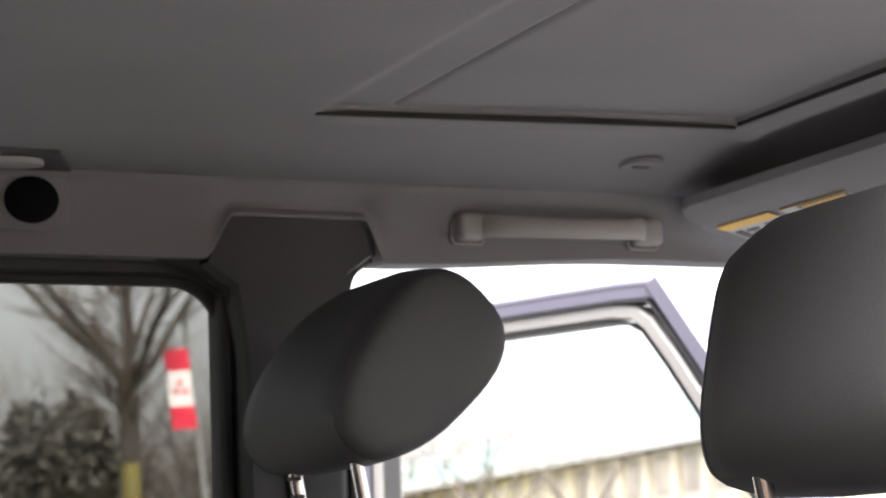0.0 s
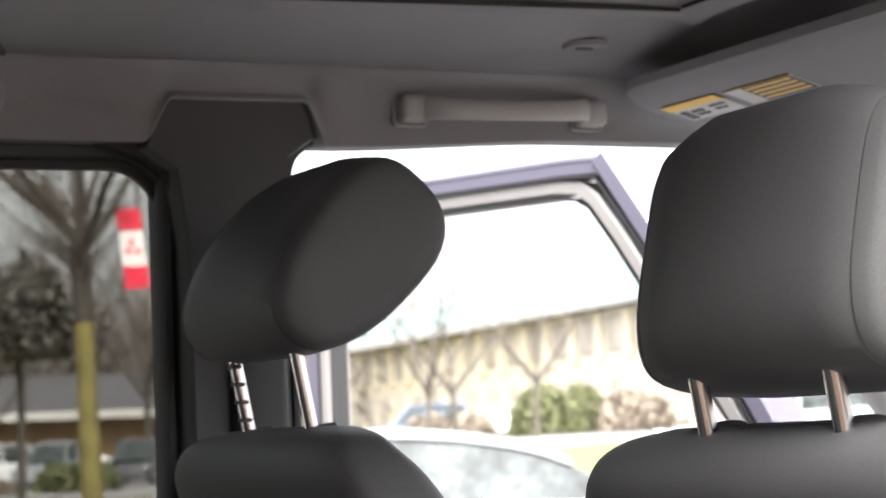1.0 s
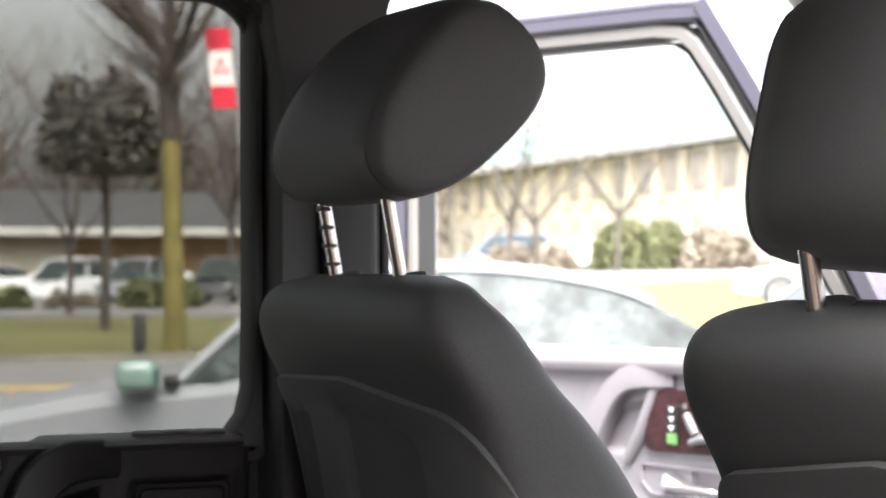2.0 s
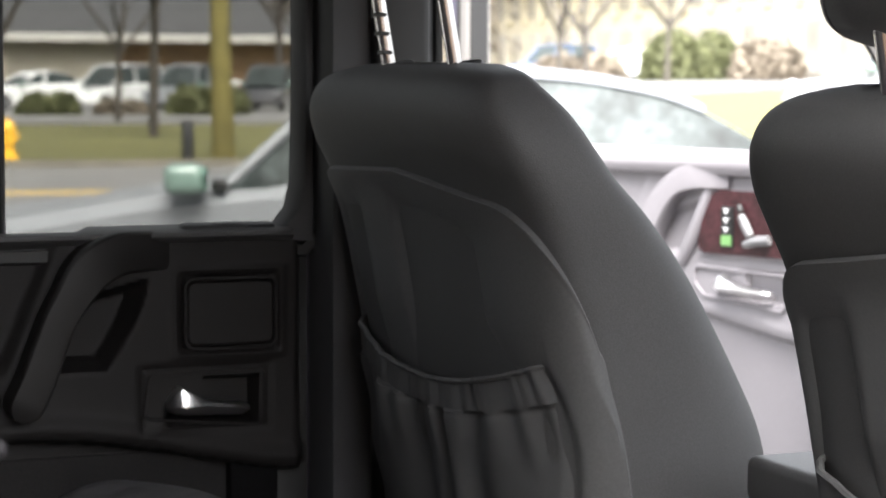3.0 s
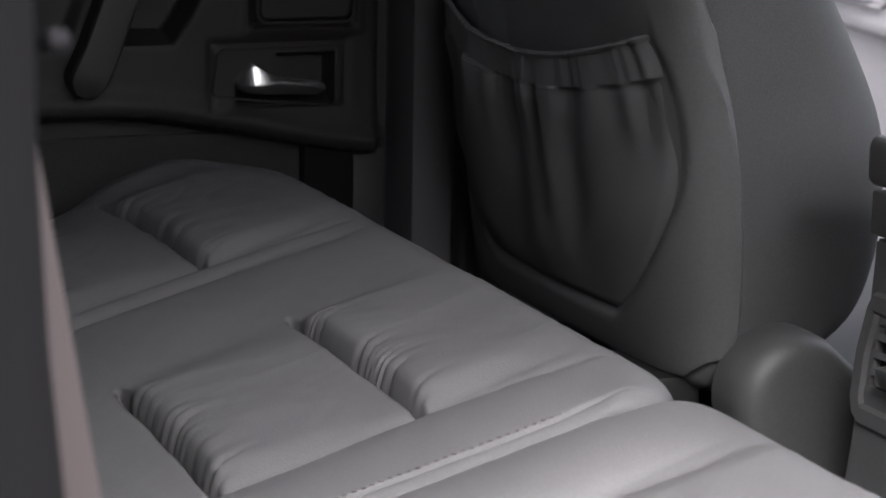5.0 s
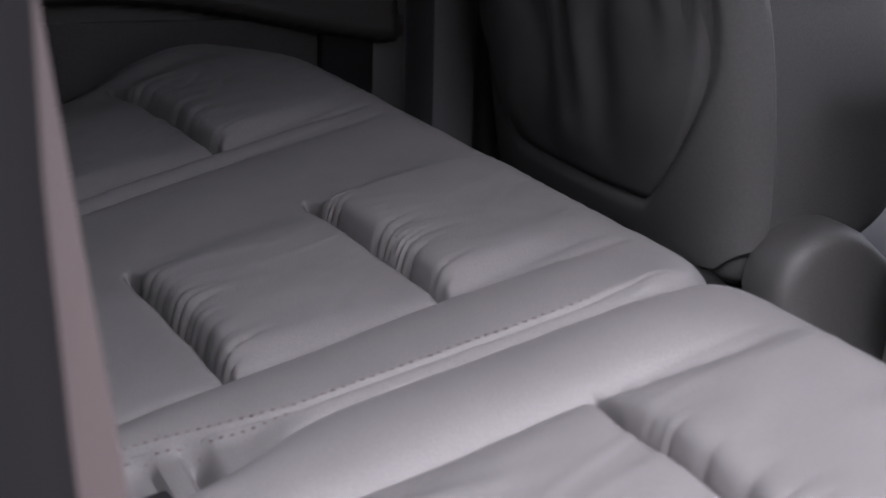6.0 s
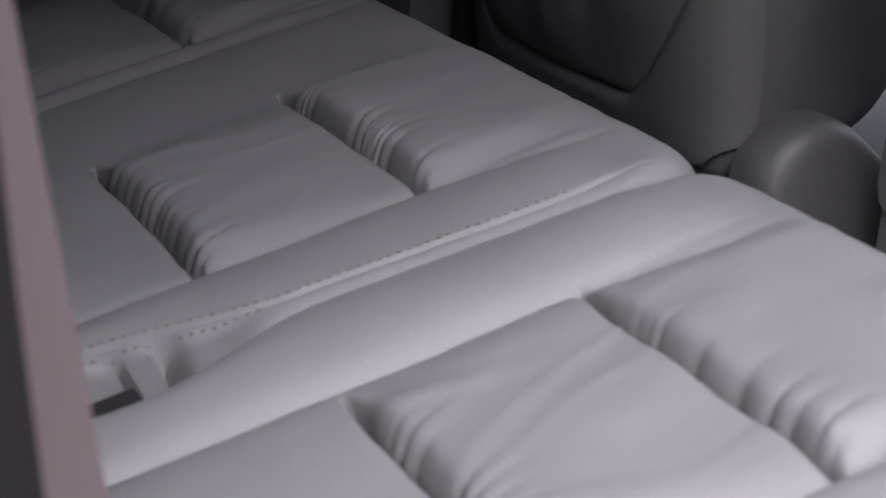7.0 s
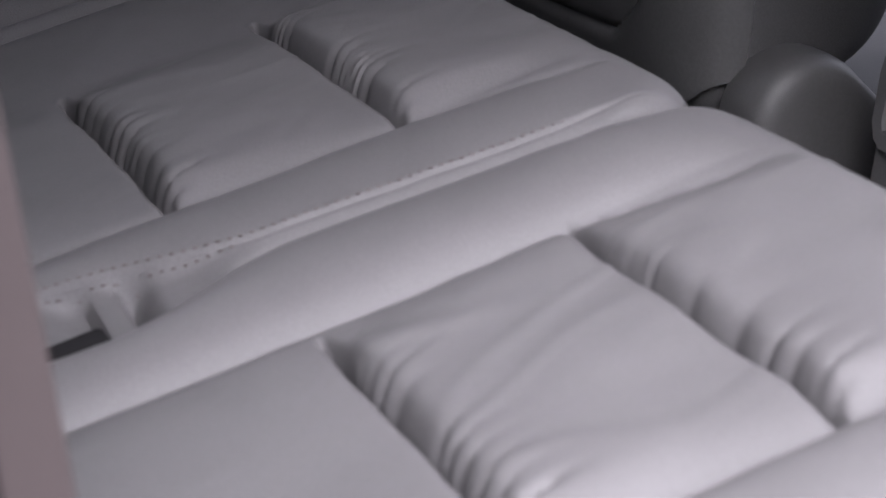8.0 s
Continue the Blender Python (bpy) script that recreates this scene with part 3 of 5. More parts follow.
panel = part("wood_panel", face([(0.470, 1.209), (0.470, 1.292), (0.600, 1.292), (0.614, 1.288), (0.623, 1.278), (0.632, 1.255), (0.640, 1.222), (0.638, 1.213), (0.630, 1.209)][::-1], 0.008, 0.003), WOOD, front_door, "dark red burl wood switch panel")
part("switch_block", face([(0.599, 1.216), (0.576, 1.216), (0.576, 1.273), (0.599, 1.273)], 0.010), BLACK, panel)
for z in (1.2655, 1.2525, 1.2395):
    part("switch", face([(0.5965, z - 0.0052), (0.5785, z - 0.0052), (0.5785, z + 0.0052), (0.5965, z + 0.0052)], 0.0125), BLACK, panel)
    part("switch_mark", face([(0.592, z + 0.0015), (0.583, z + 0.0015), (0.583, z + 0.004), (0.592, z + 0.004)], 0.0135, 0.0003), WHITE_PLASTIC, panel)
    part("switch_mark", face([(0.589, z - 0.003), (0.586, z - 0.003), (0.586, z + 0.0014), (0.589, z + 0.0014)], 0.0135, 0.0003), WHITE_PLASTIC, panel)
part("green_switch", face([(0.5965, 1.218), (0.5785, 1.218), (0.5785, 1.2325), (0.5965, 1.2325)], 0.013), GREEN_LED, panel, "green lit memory switch")
part("seat_switch", tube([on_door(0.560, 1.262, 0.013), on_door(0.552, 1.250, 0.014), on_door(0.542, 1.234, 0.014)], [0.005, 0.0065, 0.006], 8), GREY_SWITCH, panel, "seat-shaped backrest switch")
part("headrest_switch", tube([on_door(0.564, 1.276, 0.013), on_door(0.561, 1.268, 0.013)], [0.004, 0.005], 8), BLACK, panel)
part("cushion_switch", tube([on_door(0.552, 1.222, 0.013), on_door(0.530, 1.228, 0.015), on_door(0.508, 1.230, 0.013)], [0.0055, 0.0075, 0.007], 8), GREY_SWITCH, panel, "seat-shaped cushion switch")
bm = hoop(list(reversed([(0.636, 1.143), (0.494, 1.130), (0.484, 1.140), (0.480, 1.172), (0.492, 1.184), (0.648, 1.188), (0.656, 1.180), (0.655, 1.160)])), 0.004, 0.004, lambda u, v, w: on_door(u, v, w))
part("lever_bezel", bm, LIGHT_TRIM, front_door)
# window frame of the open door: painted bars and a pale seal
def bar(name, pts, w0, w1, wide, material, label=""):
    rings = []
    for i, (s, z) in enumerate(pts):
        a, c = Vector(pts[max(i - 1, 0)]), Vector(pts[min(i + 1, len(pts) - 1)])
        t = (c - a).normalized()
        n = Vector((-t.y, t.x)) * wide / 2
        rings.append([on_door(s + n.x, z + n.y, w0), on_door(s + n.x, z + n.y, w1 - 0.004), on_door(s + n.x * 0.7, z + n.y * 0.7, w1),
                      on_door(s - n.x * 0.7, z - n.y * 0.7, w1), on_door(s - n.x, z - n.y, w1 - 0.004), on_door(s - n.x, z - n.y, w0)])
    part(name, loft(rings), material, front_door, label)


bar("window_bar", [(1.165, 1.33), (1.165, 1.78), (1.150, 1.815), (1.115, 1.832), (0.60, 1.829), (0.535, 1.826), (0.518, 1.818)], -0.05, 0.012, 0.030, PAINT, "lavender silver window frame")
bar("window_bar", [(0.530, 1.838), (0.455, 1.735), (0.30, 1.52), (0.19, 1.34)], -0.05, 0.016, 0.032, PAINT, "slanting lavender silver window frame")
bar("frame_groove", [(1.150, 1.33), (1.150, 1.775), (1.138, 1.803), (1.110, 1.818), (0.60, 1.815), (0.545, 1.811), (0.530, 1.798), (0.480, 1.735), (0.325, 1.52), (0.215, 1.34)], -0.05, 0.0125, 0.004, RUBBER)
bar("frame_groove", [(1.110, 1.838), (0.60, 1.835), (0.535, 1.832)], -0.05, 0.0125, 0.0025, RUBBER)
bar("window_seal", [(1.142, 1.34), (1.142, 1.77), (1.12, 1.800), (1.08, 1.806), (0.62, 1.803), (0.575, 1.797), (0.548, 1.778), (0.505, 1.724), (0.33, 1.48), (0.235, 1.34)], -0.04, 0.008, 0.022, SEAL_LIGHT, "pale inner window seal")
bar("window_gasket", [(1.128, 1.34), (1.128, 1.765), (1.11, 1.786), (1.07, 1.791), (0.63, 1.788), (0.59, 1.783), (0.562, 1.768), (0.52, 1.715), (0.35, 1.48), (0.25, 1.34)], -0.03, 0.003, 0.005, RUBBER)


# ---- front seats ----
REAR_P = 5.0


def seat_ring(z, xr, xf, hw, cy, n=40, p=3.2):
    """A level cut through the backrest: nearly flat behind, rounder in front."""
    cx, hx = (xr + xf) / 2, (xf - xr) / 2
    out = []
    for k in range(n):
        a = 2 * math.pi * k / n
        c, s = math.cos(a), math.sin(a)
        e = p if c > 0 else REAR_P
        out.append((cx + hx * math.copysign(abs(c) ** (2 / e), c), cy + hw * math.copysign(abs(s) ** (2 / e), s), z))
    return out


SEAT_TABLE = ((0.962, 0.085, 0.150, 0.196), (0.970, 0.073, 0.170, 0.210), (0.985, 0.066, 0.197, 0.217), (1.010, 0.060, 0.240, 0.222), (1.047, 0.054, 0.262, 0.224), (1.10, 0.047, 0.270, 0.2255), (1.16, 0.039, 0.263, 0.226),
              (1.228, 0.030, 0.228, 0.226), (1.30, 0.018, 0.182, 0.226), (1.345, 0.008, 0.144, 0.226), (1.375, -0.006, 0.114, 0.224), (1.40, -0.019, 0.096, 0.220), (1.425, -0.026, 0.078, 0.210),
              (1.445, -0.022, 0.058, 0.193), (1.457, -0.009, 0.048, 0.170), (1.464, 0.010, 0.038, 0.130))


def seat_surface(uu, z, p=REAR_P):
    """How far forward the rear of the backrest lies at uu off its middle."""
    rows = SEAT_FINE
    z = min(max(z, rows[0][0]), rows[-1][0])
    for a, b in zip(rows, rows[1:]):
        if a[0] <= z <= b[0]:
            k = (z - a[0]) / max(1e-6, b[0] - a[0])
            xr, xf, hw = (a[i] + (b[i] - a[i]) * k for i in (1, 2, 3))
            q = min(0.999, abs(uu) / hw)
            return (xr + xf) / 2 - (xf - xr) / 2 * (1 - q ** p) ** (1 / p)
    return rows[-1][1]


SEAT_FINE = refine(SEAT_TABLE)


def headrest(seat, cy, cx, cz, tilt, long, thick, width, arch):
    """A padded block with an oval side profile, turned about the cross axis; seams round both sides."""
    c, s = math.cos(tilt), math.sin(tilt)

    def put(a, b, y):
        # a along the profile's long axis, b across it towards the front
        return (cx + a * s + b * c, cy + y, cz + a * c - b * s)

    def prof(k, n):
        a = 2 * math.pi * k / n
        p = 3.5 if tilt < 0.5 else 2.5
        ca, sa = math.cos(a), math.sin(a)
        la = long * math.copysign(abs(ca) ** (2 / p), ca)
        lb = thick * math.copysign(abs(sa) ** (2 / p), sa)
        # the rear is flatter than the front, the foot narrower
        if tilt > 0.5:
            return la * (0.95 if ca < 0 else 1.0), lb * (0.92 if sa < 0 else 0.97) * (1 + 0.20 * ca)
        return la * (0.95 if ca > 0 else 1.0), lb * (0.92 if sa < 0 else 1.0) * (1 + 0.10 * ca)

    n = 40
    rings = []
    h = width / 2
    for y, k in ((-h, 0.60), (-h + 0.002, 0.80), (-h + 0.005, 0.90), (-h + 0.010, 0.955), (-h + 0.018, 0.985), (-h + 0.020, 0.966), (-h + 0.022, 0.988), (-h + 0.05, 1.0), (-h * 0.4, 1.012),
                 (h * 0.4, 1.012), (h - 0.05, 1.0), (h - 0.022, 0.988), (h - 0.020, 0.966), (h - 0.018, 0.985), (h - 0.010, 0.955), (h - 0.005, 0.90), (h - 0.002, 0.80), (h, 0.60)):
        droop = 1 - (0.06 if tilt > 0.5 else 0.12) * smooth01((abs(y) / h - 0.25) / 0.75)
        ring = []
        for i in range(n):
            a, b = prof(i, n)
            bow = 1 - (arch if y > 0 or tilt > 0.5 else 0.3 * arch) * (abs(y) / h) ** 2.2 if b < 0 else 1 - 0.10 * (abs(y) / h) ** 2
            ring.append(put(a * k * (droop if a > 0 else 1.0), b * k * bow, y))
        rings.append(ring)
    return part("headrest", loft(rings), SEAT_LEATHER, seat, "charcoal leather headrest with side seams")


POCKET_SIDE = refine(((1.004, 0.112), (1.012, 0.126), (1.032, 0.152), (1.068, 0.183), (1.108, 0.205), (1.151, 0.212), (1.20, 0.2085), (1.231, 0.198)), 6)


def front_seat(cy, tilt, hx, hz, post_top, label, dx=0.0, dz=0.0, post_x=0.016, long=0.100, slant=1.0):
    """Built at its own place; dx slides the whole seat forwards."""
    seat = thing("front_seat", label, "car seat", (0.25, cy, 0.70), group="front seats")
    rings = [seat_ring(z, a, b, h, cy, 56) for z, a, b, h in refine(SEAT_TABLE)]
    rings.append([((p[0] - 0.01) * 0.3 + 0.01, (p[1] - cy) * 0.3 + cy, 1.4655) for p in rings[-1]])
    part("backrest", loft(rings), SEAT_LEATHER, seat, "charcoal leather backrest")
    # moulded back panel, wrapped round the edges of the backrest
    HALF = 0.2248

    def top_of(u):
        # measured along the surface, which wraps round the edge
        a = abs(u) + 1.8 * (seat_surface(u, 1.30) - seat_surface(0, 1.30))
        drop = 0.13 * (1 - math.sqrt(1 - min(0.995, max(0.0, (a - 0.17) / 0.122)) ** 2))
        return 1.378 - (0.12 if u * slant < 0 else 0.03) * min(abs(u), 0.2) - drop

    def pocket_half(z):
        """Half the width of the pocket at a height."""
        for (z0, w0), (z1, w1) in zip(POCKET_SIDE, POCKET_SIDE[1:]):
            if z <= z1:
                return w0 + (w1 - w0) * max(0.0, z - z0) / (z1 - z0)
        return POCKET_SIDE[-1][1]

    def pocket_top(u):
        return 1.231 - 0.032 * (1 - (u / 0.198) ** 2)

    def half_at(z):
        rows = SEAT_FINE
        for a, b in zip(rows, rows[1:]):
            if a[0] <= z <= b[0]:
                return (a[3] + (b[3] - a[3]) * (z - a[0]) / max(1e-6, b[0] - a[0])) / 0.226
        return rows[0][3] / 0.226

    def shell_at(uu, z, off):
        """A point on the backrest's rear, moved off it."""
        lim = HALF * half_at(z)
        uu = max(-lim, min(lim, uu))
        e = 0.0015
        f0, f1 = seat_surface(max(-lim, uu - e), z), seat_surface(min(lim, uu + e), z)
        n = Vector((-1.0, (f1 - f0) / (2 * e), 0)).normalized()
        return Vector((seat_surface(uu, z), cy + uu, z)) + n * off

    def bottom_of(u):
        return 0.972 + 0.022 * smooth01((abs(u) - 0.19) / 0.035) ** 2

    def shell_off(uu, z):
        top, low_ = top_of(uu), bottom_of(uu)
        lim = HALF * half_at(z)
        side = lim - min(lim, abs(uu)) + seat_surface(lim, z) - seat_surface(min(lim, abs(uu)), z)
        off = -0.002 + 0.0075 * smooth01(min(top - z, z - low_, side * (1 - 0.8 * smooth01((z - 1.12) / 0.10))) / 0.004)
        # raised lip along the outline
        off += 0.0012 * math.exp(-((min(top - z, side) - 0.006) / 0.0045) ** 2) * smooth01((z - 1.10) / 0.15)
        # recess that holds the pocket, fading out above it
        q = min(pocket_half(z) - abs(uu), z - 1.004)
        off -= 0.0055 * smooth01(q / 0.006) * smooth01((1.262 - z) / 0.05)
        # two upright hollows above the pocket, with a soft ridge between them
        up = smooth01((z - 1.185) / 0.05) * smooth01((top - 0.014 - z) / 0.035)
        off -= 0.0080 * up * smooth_in(uu, 0.115, 0.200, 0.022)
        off -= 0.0090 * up * smooth01((0.050 - uu) / 0.020) * smooth01((uu + 0.175) / 0.11)
        return off

    def shell(u, t):
        uu = HALF * math.sin(u * math.pi / 2)
        z = bottom_of(uu) + (top_of(uu) - bottom_of(uu)) * t
        uu *= half_at(z)
        return shell_at(uu, z, shell_off(uu, z))

    us_ = [-1 + 2 * k / 96 for k in range(97)]
    vs_ = sorted([0.004, 0.01, 0.016] + [k / 80 for k in range(78)] + [0.980, 0.985, 0.99, 0.994, 0.997, 1.0])
    b_ = grid(us_, vs_, shell)
    bmesh.ops.reverse_faces(b_, faces=b_.faces)
    part("back_panel", b_, SEAT_PLASTIC, seat, "moulded charcoal back panel")

    # gathered map pocket
    def pocket(u, t):
        bot = 1.006 - 0.002 * (1 - u * u)
        z0 = bot + (1.231 - bot) * t
        uu = u * (pocket_half(z0) - 0.0008)
        z = bot + (pocket_top(u * 0.198) - bot) * t
        edge = smooth01((1 - abs(u)) / 0.07)
        foot = smooth01(t / 0.045)
        hem = smooth01((t - 0.865) / 0.015)
        belly = (0.008 * math.sin(math.pi * min(1, t * 0.9 + 0.05)) + 0.012 * t) * (1 - u * u) ** 0.8 + 0.0050
        # a few long folds hang from the hem, softer ones below
        fold = 0.0042 * math.sin(u * 17 + 2.2 * math.sin(u * 5 + 1) + 0.9 * t) * smooth01((t - 0.15) / 0.5)
        fold += 0.0026 * math.sin(u * 41 + 3 * math.sin(u * 6)) * smooth01((t - 0.55) / 0.3)
        fold += 0.010 * noise.noise((u * 2.6 + 1.5 * t, t * 2.4, cy * 7)) * smooth01(t / 0.2)
        pinch = 0.0012 * math.sin(u * 95 + 6 * math.sin(u * 9)) * (0.5 + 0.5 * math.sin(u * 13 + 1)) * hem
        off = -0.0030 + edge * foot * (belly + fold * (1 - 0.75 * hem) + pinch + 0.0012 * hem - 0.0012 * math.exp(-((t - 0.86) / 0.010) ** 2))
        return shell_at(uu, z, off)

    us_ = [-1 + 2 * k / 150 for k in range(151)]
    vs_ = sorted([k / 46 for k in range(47)] + [0.845, 0.86, 0.866, 0.872, 0.878])
    b_ = grid(us_, vs_, pocket)
    bmesh.ops.reverse_faces(b_, faces=b_.faces)
    pk = part("map_pocket", b_, POCKET, seat, "gathered dark cloth map pocket")
    part("elastic_hem", tube([pocket(u, 1.0) for u in us_], 0.0026, 6), POCKET, pk)

    # posts with sockets; the far-side one is notched
    for j, off in enumerate((0.0725, -0.0725) if slant > 0 else (0.068, -0.068)):
        x0 = post_x
        foot = Vector((x0 + 0.006, cy + off, 1.42))
        tip = Vector((x0 - 0.19 * (post_top - 1.462), cy + off, post_top))
        p = part("post", tube([foot, tip], 0.0062, 12), STEEL, seat, "polished steel headrest post")
        b_ = loft([[(x0 + 0.003 + r * 0.70 * math.cos(a), cy + off + r * 1.5 * math.sin(a), z + 0.30 * r * math.cos(a)) for a in [2 * math.pi * k / 20 for k in range(20)]]
                   for r, z in ((0.022, 1.444), (0.022, 1.4600), (0.0200, 1.4620), (0.012, 1.4605), (0.009, 1.4595))])
        part("post_socket", b_, SEAT_LEATHER, seat, "oval socket ring")
        if j == 0 and tilt > 0.5:
            d = (tip - foot).normalized()
            for k in range(5):
                q = foot + d * (0.055 + 0.0165 * k)
                b_ = rbox(-0.0045, 0.0045, -0.0075, 0.0075, -0.0018, 0.0018, 0.0005, 1, m=Matrix.Translation(q + Vector((-0.003, -0.003, 0))))
                part("notch", b_, DARK_METAL, p)
    headrest(seat, cy, hx, hz, tilt, long, 0.066, 0.262 if tilt > 0.5 else 0.270, 0.10 if tilt > 0.5 else 0.40)
    # seat base
    b_ = rbox(0.19, 0.66, cy - 0.225, cy + 0.235, 0.83, 0.966, 0.04, 4)
    part("seat_cushion", b_, LEATHER, seat, "grey leather seat cushion")
    b_ = rbox(0.14, 0.60, cy - 0.20, cy + 0.20, 0.70, 0.88, 0.02)
    part("seat_base", b_, BLACK, seat)
    # recliner covers at both sides
    for sgn in (-1, 1):
        prof = []
        for k in range(13):
            a = radians(200 - 12 * k)
            prof.append((0.135 + 0.049 * math.cos(a), 0.970 + 0.049 * math.sin(a)))
        prof += [(0.192, 0.984), (0.222, 0.960), (0.28, 0.930), (0.42, 0.900), (0.42, 0.84), (0.100, 0.84), (0.090, 0.92)]
        y0 = cy + sgn * 0.232
        rings = [[(0.17 + (u - 0.17) * k, y0 + sgn * w, 0.93 + (v - 0.93) * k) for u, v in prof]
                 for w, k in ((-0.012, 1.0), (0.012, 1.0), (0.019, 0.99), (0.025, 0.965), (0.030, 0.925), (0.033, 0.87), (0.0345, 0.78), (0.035, 0.5))]
        part("recliner_cover", loft(rings), COVER_PLASTIC, seat, "smooth grey plastic hinge cover")
    b_ = rbox(0.035, 0.095, cy - 0.19, cy - 0.10, 0.90, 0.975, 0.006)
    part("hinge_bracket", b_, BLACK, seat)
    seat.matrix_basis = Matrix.Translation((0.25 + dx, cy, 0.70 + dz))
    return seat


front_seat(0.398, radians(44), 0.044, 1.608, 1.575, "charcoal leather driver's seat with raised tilted headrest")
front_seat(-0.350, radians(14), 0.033, 1.5705, 1.50, "charcoal leather passenger seat with lowered upright headrest", dx=0.018, dz=-0.013, post_x=0.000, long=0.087, slant=-1.0)

# ---- centre console ----
console = thing("centre_console", "grey centre console with armrest and rear air vents", "car console", (0.35, 0.02, 0.70))
bm = rbox(0.150, 0.62, -0.085, 0.090, 1.1365, 1.172, 0.008, 3)
part("armrest", bm, CONSOLE_PLASTIC, console, "padded grey armrest lid")
bm = rbox(0.152, 0.62, -0.078, 0.082, 1.1030, 1.1340, 0.002)
part("bin", bm, CONSOLE_PLASTIC, console)
bm = rbox(0.157, 0.61, -0.068, 0.071, 1.07, 1.15, 0.002)
part("bin_core", bm, BLACK, console)
prof = [(0.153, 1.1010), (0.64, 1.1010), (0.64, 0.70), (0.130, 0.70), (0.138, 0.90), (0.147, 1.00), (0.1525, 1.06)]
bm = loft([[(x, -0.072, z) for x, z in prof], [(x, 0.076, z) for x, z in prof]])
bmesh.ops.bevel(bm, geom=list(bm.edges), offset=0.002, segments=2, affect="EDGES")
part("console_body", bm, CONSOLE_PLASTIC, console)


def on_vent(u, v, w):
    """Place on the sloping rear face of the console: across, up the slope, out of it."""
    k = (v - 1.00) / 0.06
    return (0.147 + 0.007 * k - w * 0.99, u, v + w * 0.12)


bm = loft([[(x, y, z) for x, z in ((0.140, 1.006), (0.64, 1.006), (0.64, 0.70), (0.126, 0.70), (0.132, 0.90))] for y in (-0.080, 0.071)])
bmesh.ops.bevel(bm, geom=list(bm.edges), offset=0.006, segments=2, affect="EDGES")
part("console_foot", bm, CONSOLE_PLASTIC, console)
flare = [(-0.070, 0.972), (0.058, 0.972), (0.068, 0.978), (0.0735, 0.990), (0.0745, 1.022), (0.069, 1.055), (0.062, 1.066), (-0.066, 1.066), (-0.074, 1.055), (-0.0805, 1.022), (-0.0815, 1.000), (-0.078, 0.980)]
part("vent_housing", hoop(flare, 0.016, 0.010, on_vent), CONSOLE_PLASTIC, console, "flared grey housing round the vents")
bm = hoop(rounded_rect(-0.066, 0.060, 0.985, 1.052, 0.010), 0.008, 0.007, on_vent)
part("vent_frame", bm, CONSOLE_PLASTIC, console, "rear air vent frame")
bm = plate(rounded_rect(-0.062, 0.056, 0.992, 1.046, 0.006), 0.0015, on_vent, bevel=0.0005)
vent = part("vent_back", bm, BLACK, console)
for k in range(4):
    z = 0.999 + 0.0125 * k
    bm = loft([[on_vent(u, z, 0.0015), on_vent(u, z + 0.003, 0.007), on_vent(u, z - 0.002, 0.008), on_vent(u, z - 0.003, 0.0015)] for u in (-0.060, 0.054)])
    part("vent_slat", bm, CONSOLE_PLASTIC, vent)
bm = rbox(0.130, 0.142, 0.018, 0.034, 1.008, 1.022, 0.003)
part("vent_knob", bm, CHROME, vent)


# ---- rear bench ----
GROOVES = (-0.2440, -0.3630)


def tuck_at(j, y):
    """Where a tuck's seam runs across the bench."""
    near = (0.003, 0.008)[j] if y < -0.2 else 0.0
    return GROOVES[j] + near - 0.030 * max(0.0, y - 0.05) + 0.0012 * noise.noise((y * 24, j * 5.0, 1.0))


def tuck_reach(j, y, a, b):
    """1 along a tuck, falling to 0 at its ends."""
    return smooth01((y - a - 0.002) / 0.022) ** 0.7 * smooth01((b - 0.016 * j - y) / 0.045)


def gather(y, d, j, a):
    """Folds drawn together at a tuck: sharp valleys between rounded ridges, leaning as they run forwards."""
    w = y - 0.25 * d + 0.006 * noise.noise((y * 40, d * 30, j * 3 + a))
    k = abs(math.sin(w * 175 + 9.0 * noise.noise((w * 17, j * 7.0, a))))
    some = 0.25 + 0.75 * smooth01((noise.noise((w * 19, 4.0, j * 5 + a * 3)) + 0.12) / 0.35)
    return (1 - k) ** 1.5 * some


def pull(y, d, j, a):
    """A few long soft folds that run forwards from a tuck."""
    w = y + 0.30 * d
    return max(0.0, noise.noise((w * 40, d * 4, j * 4 + a)))


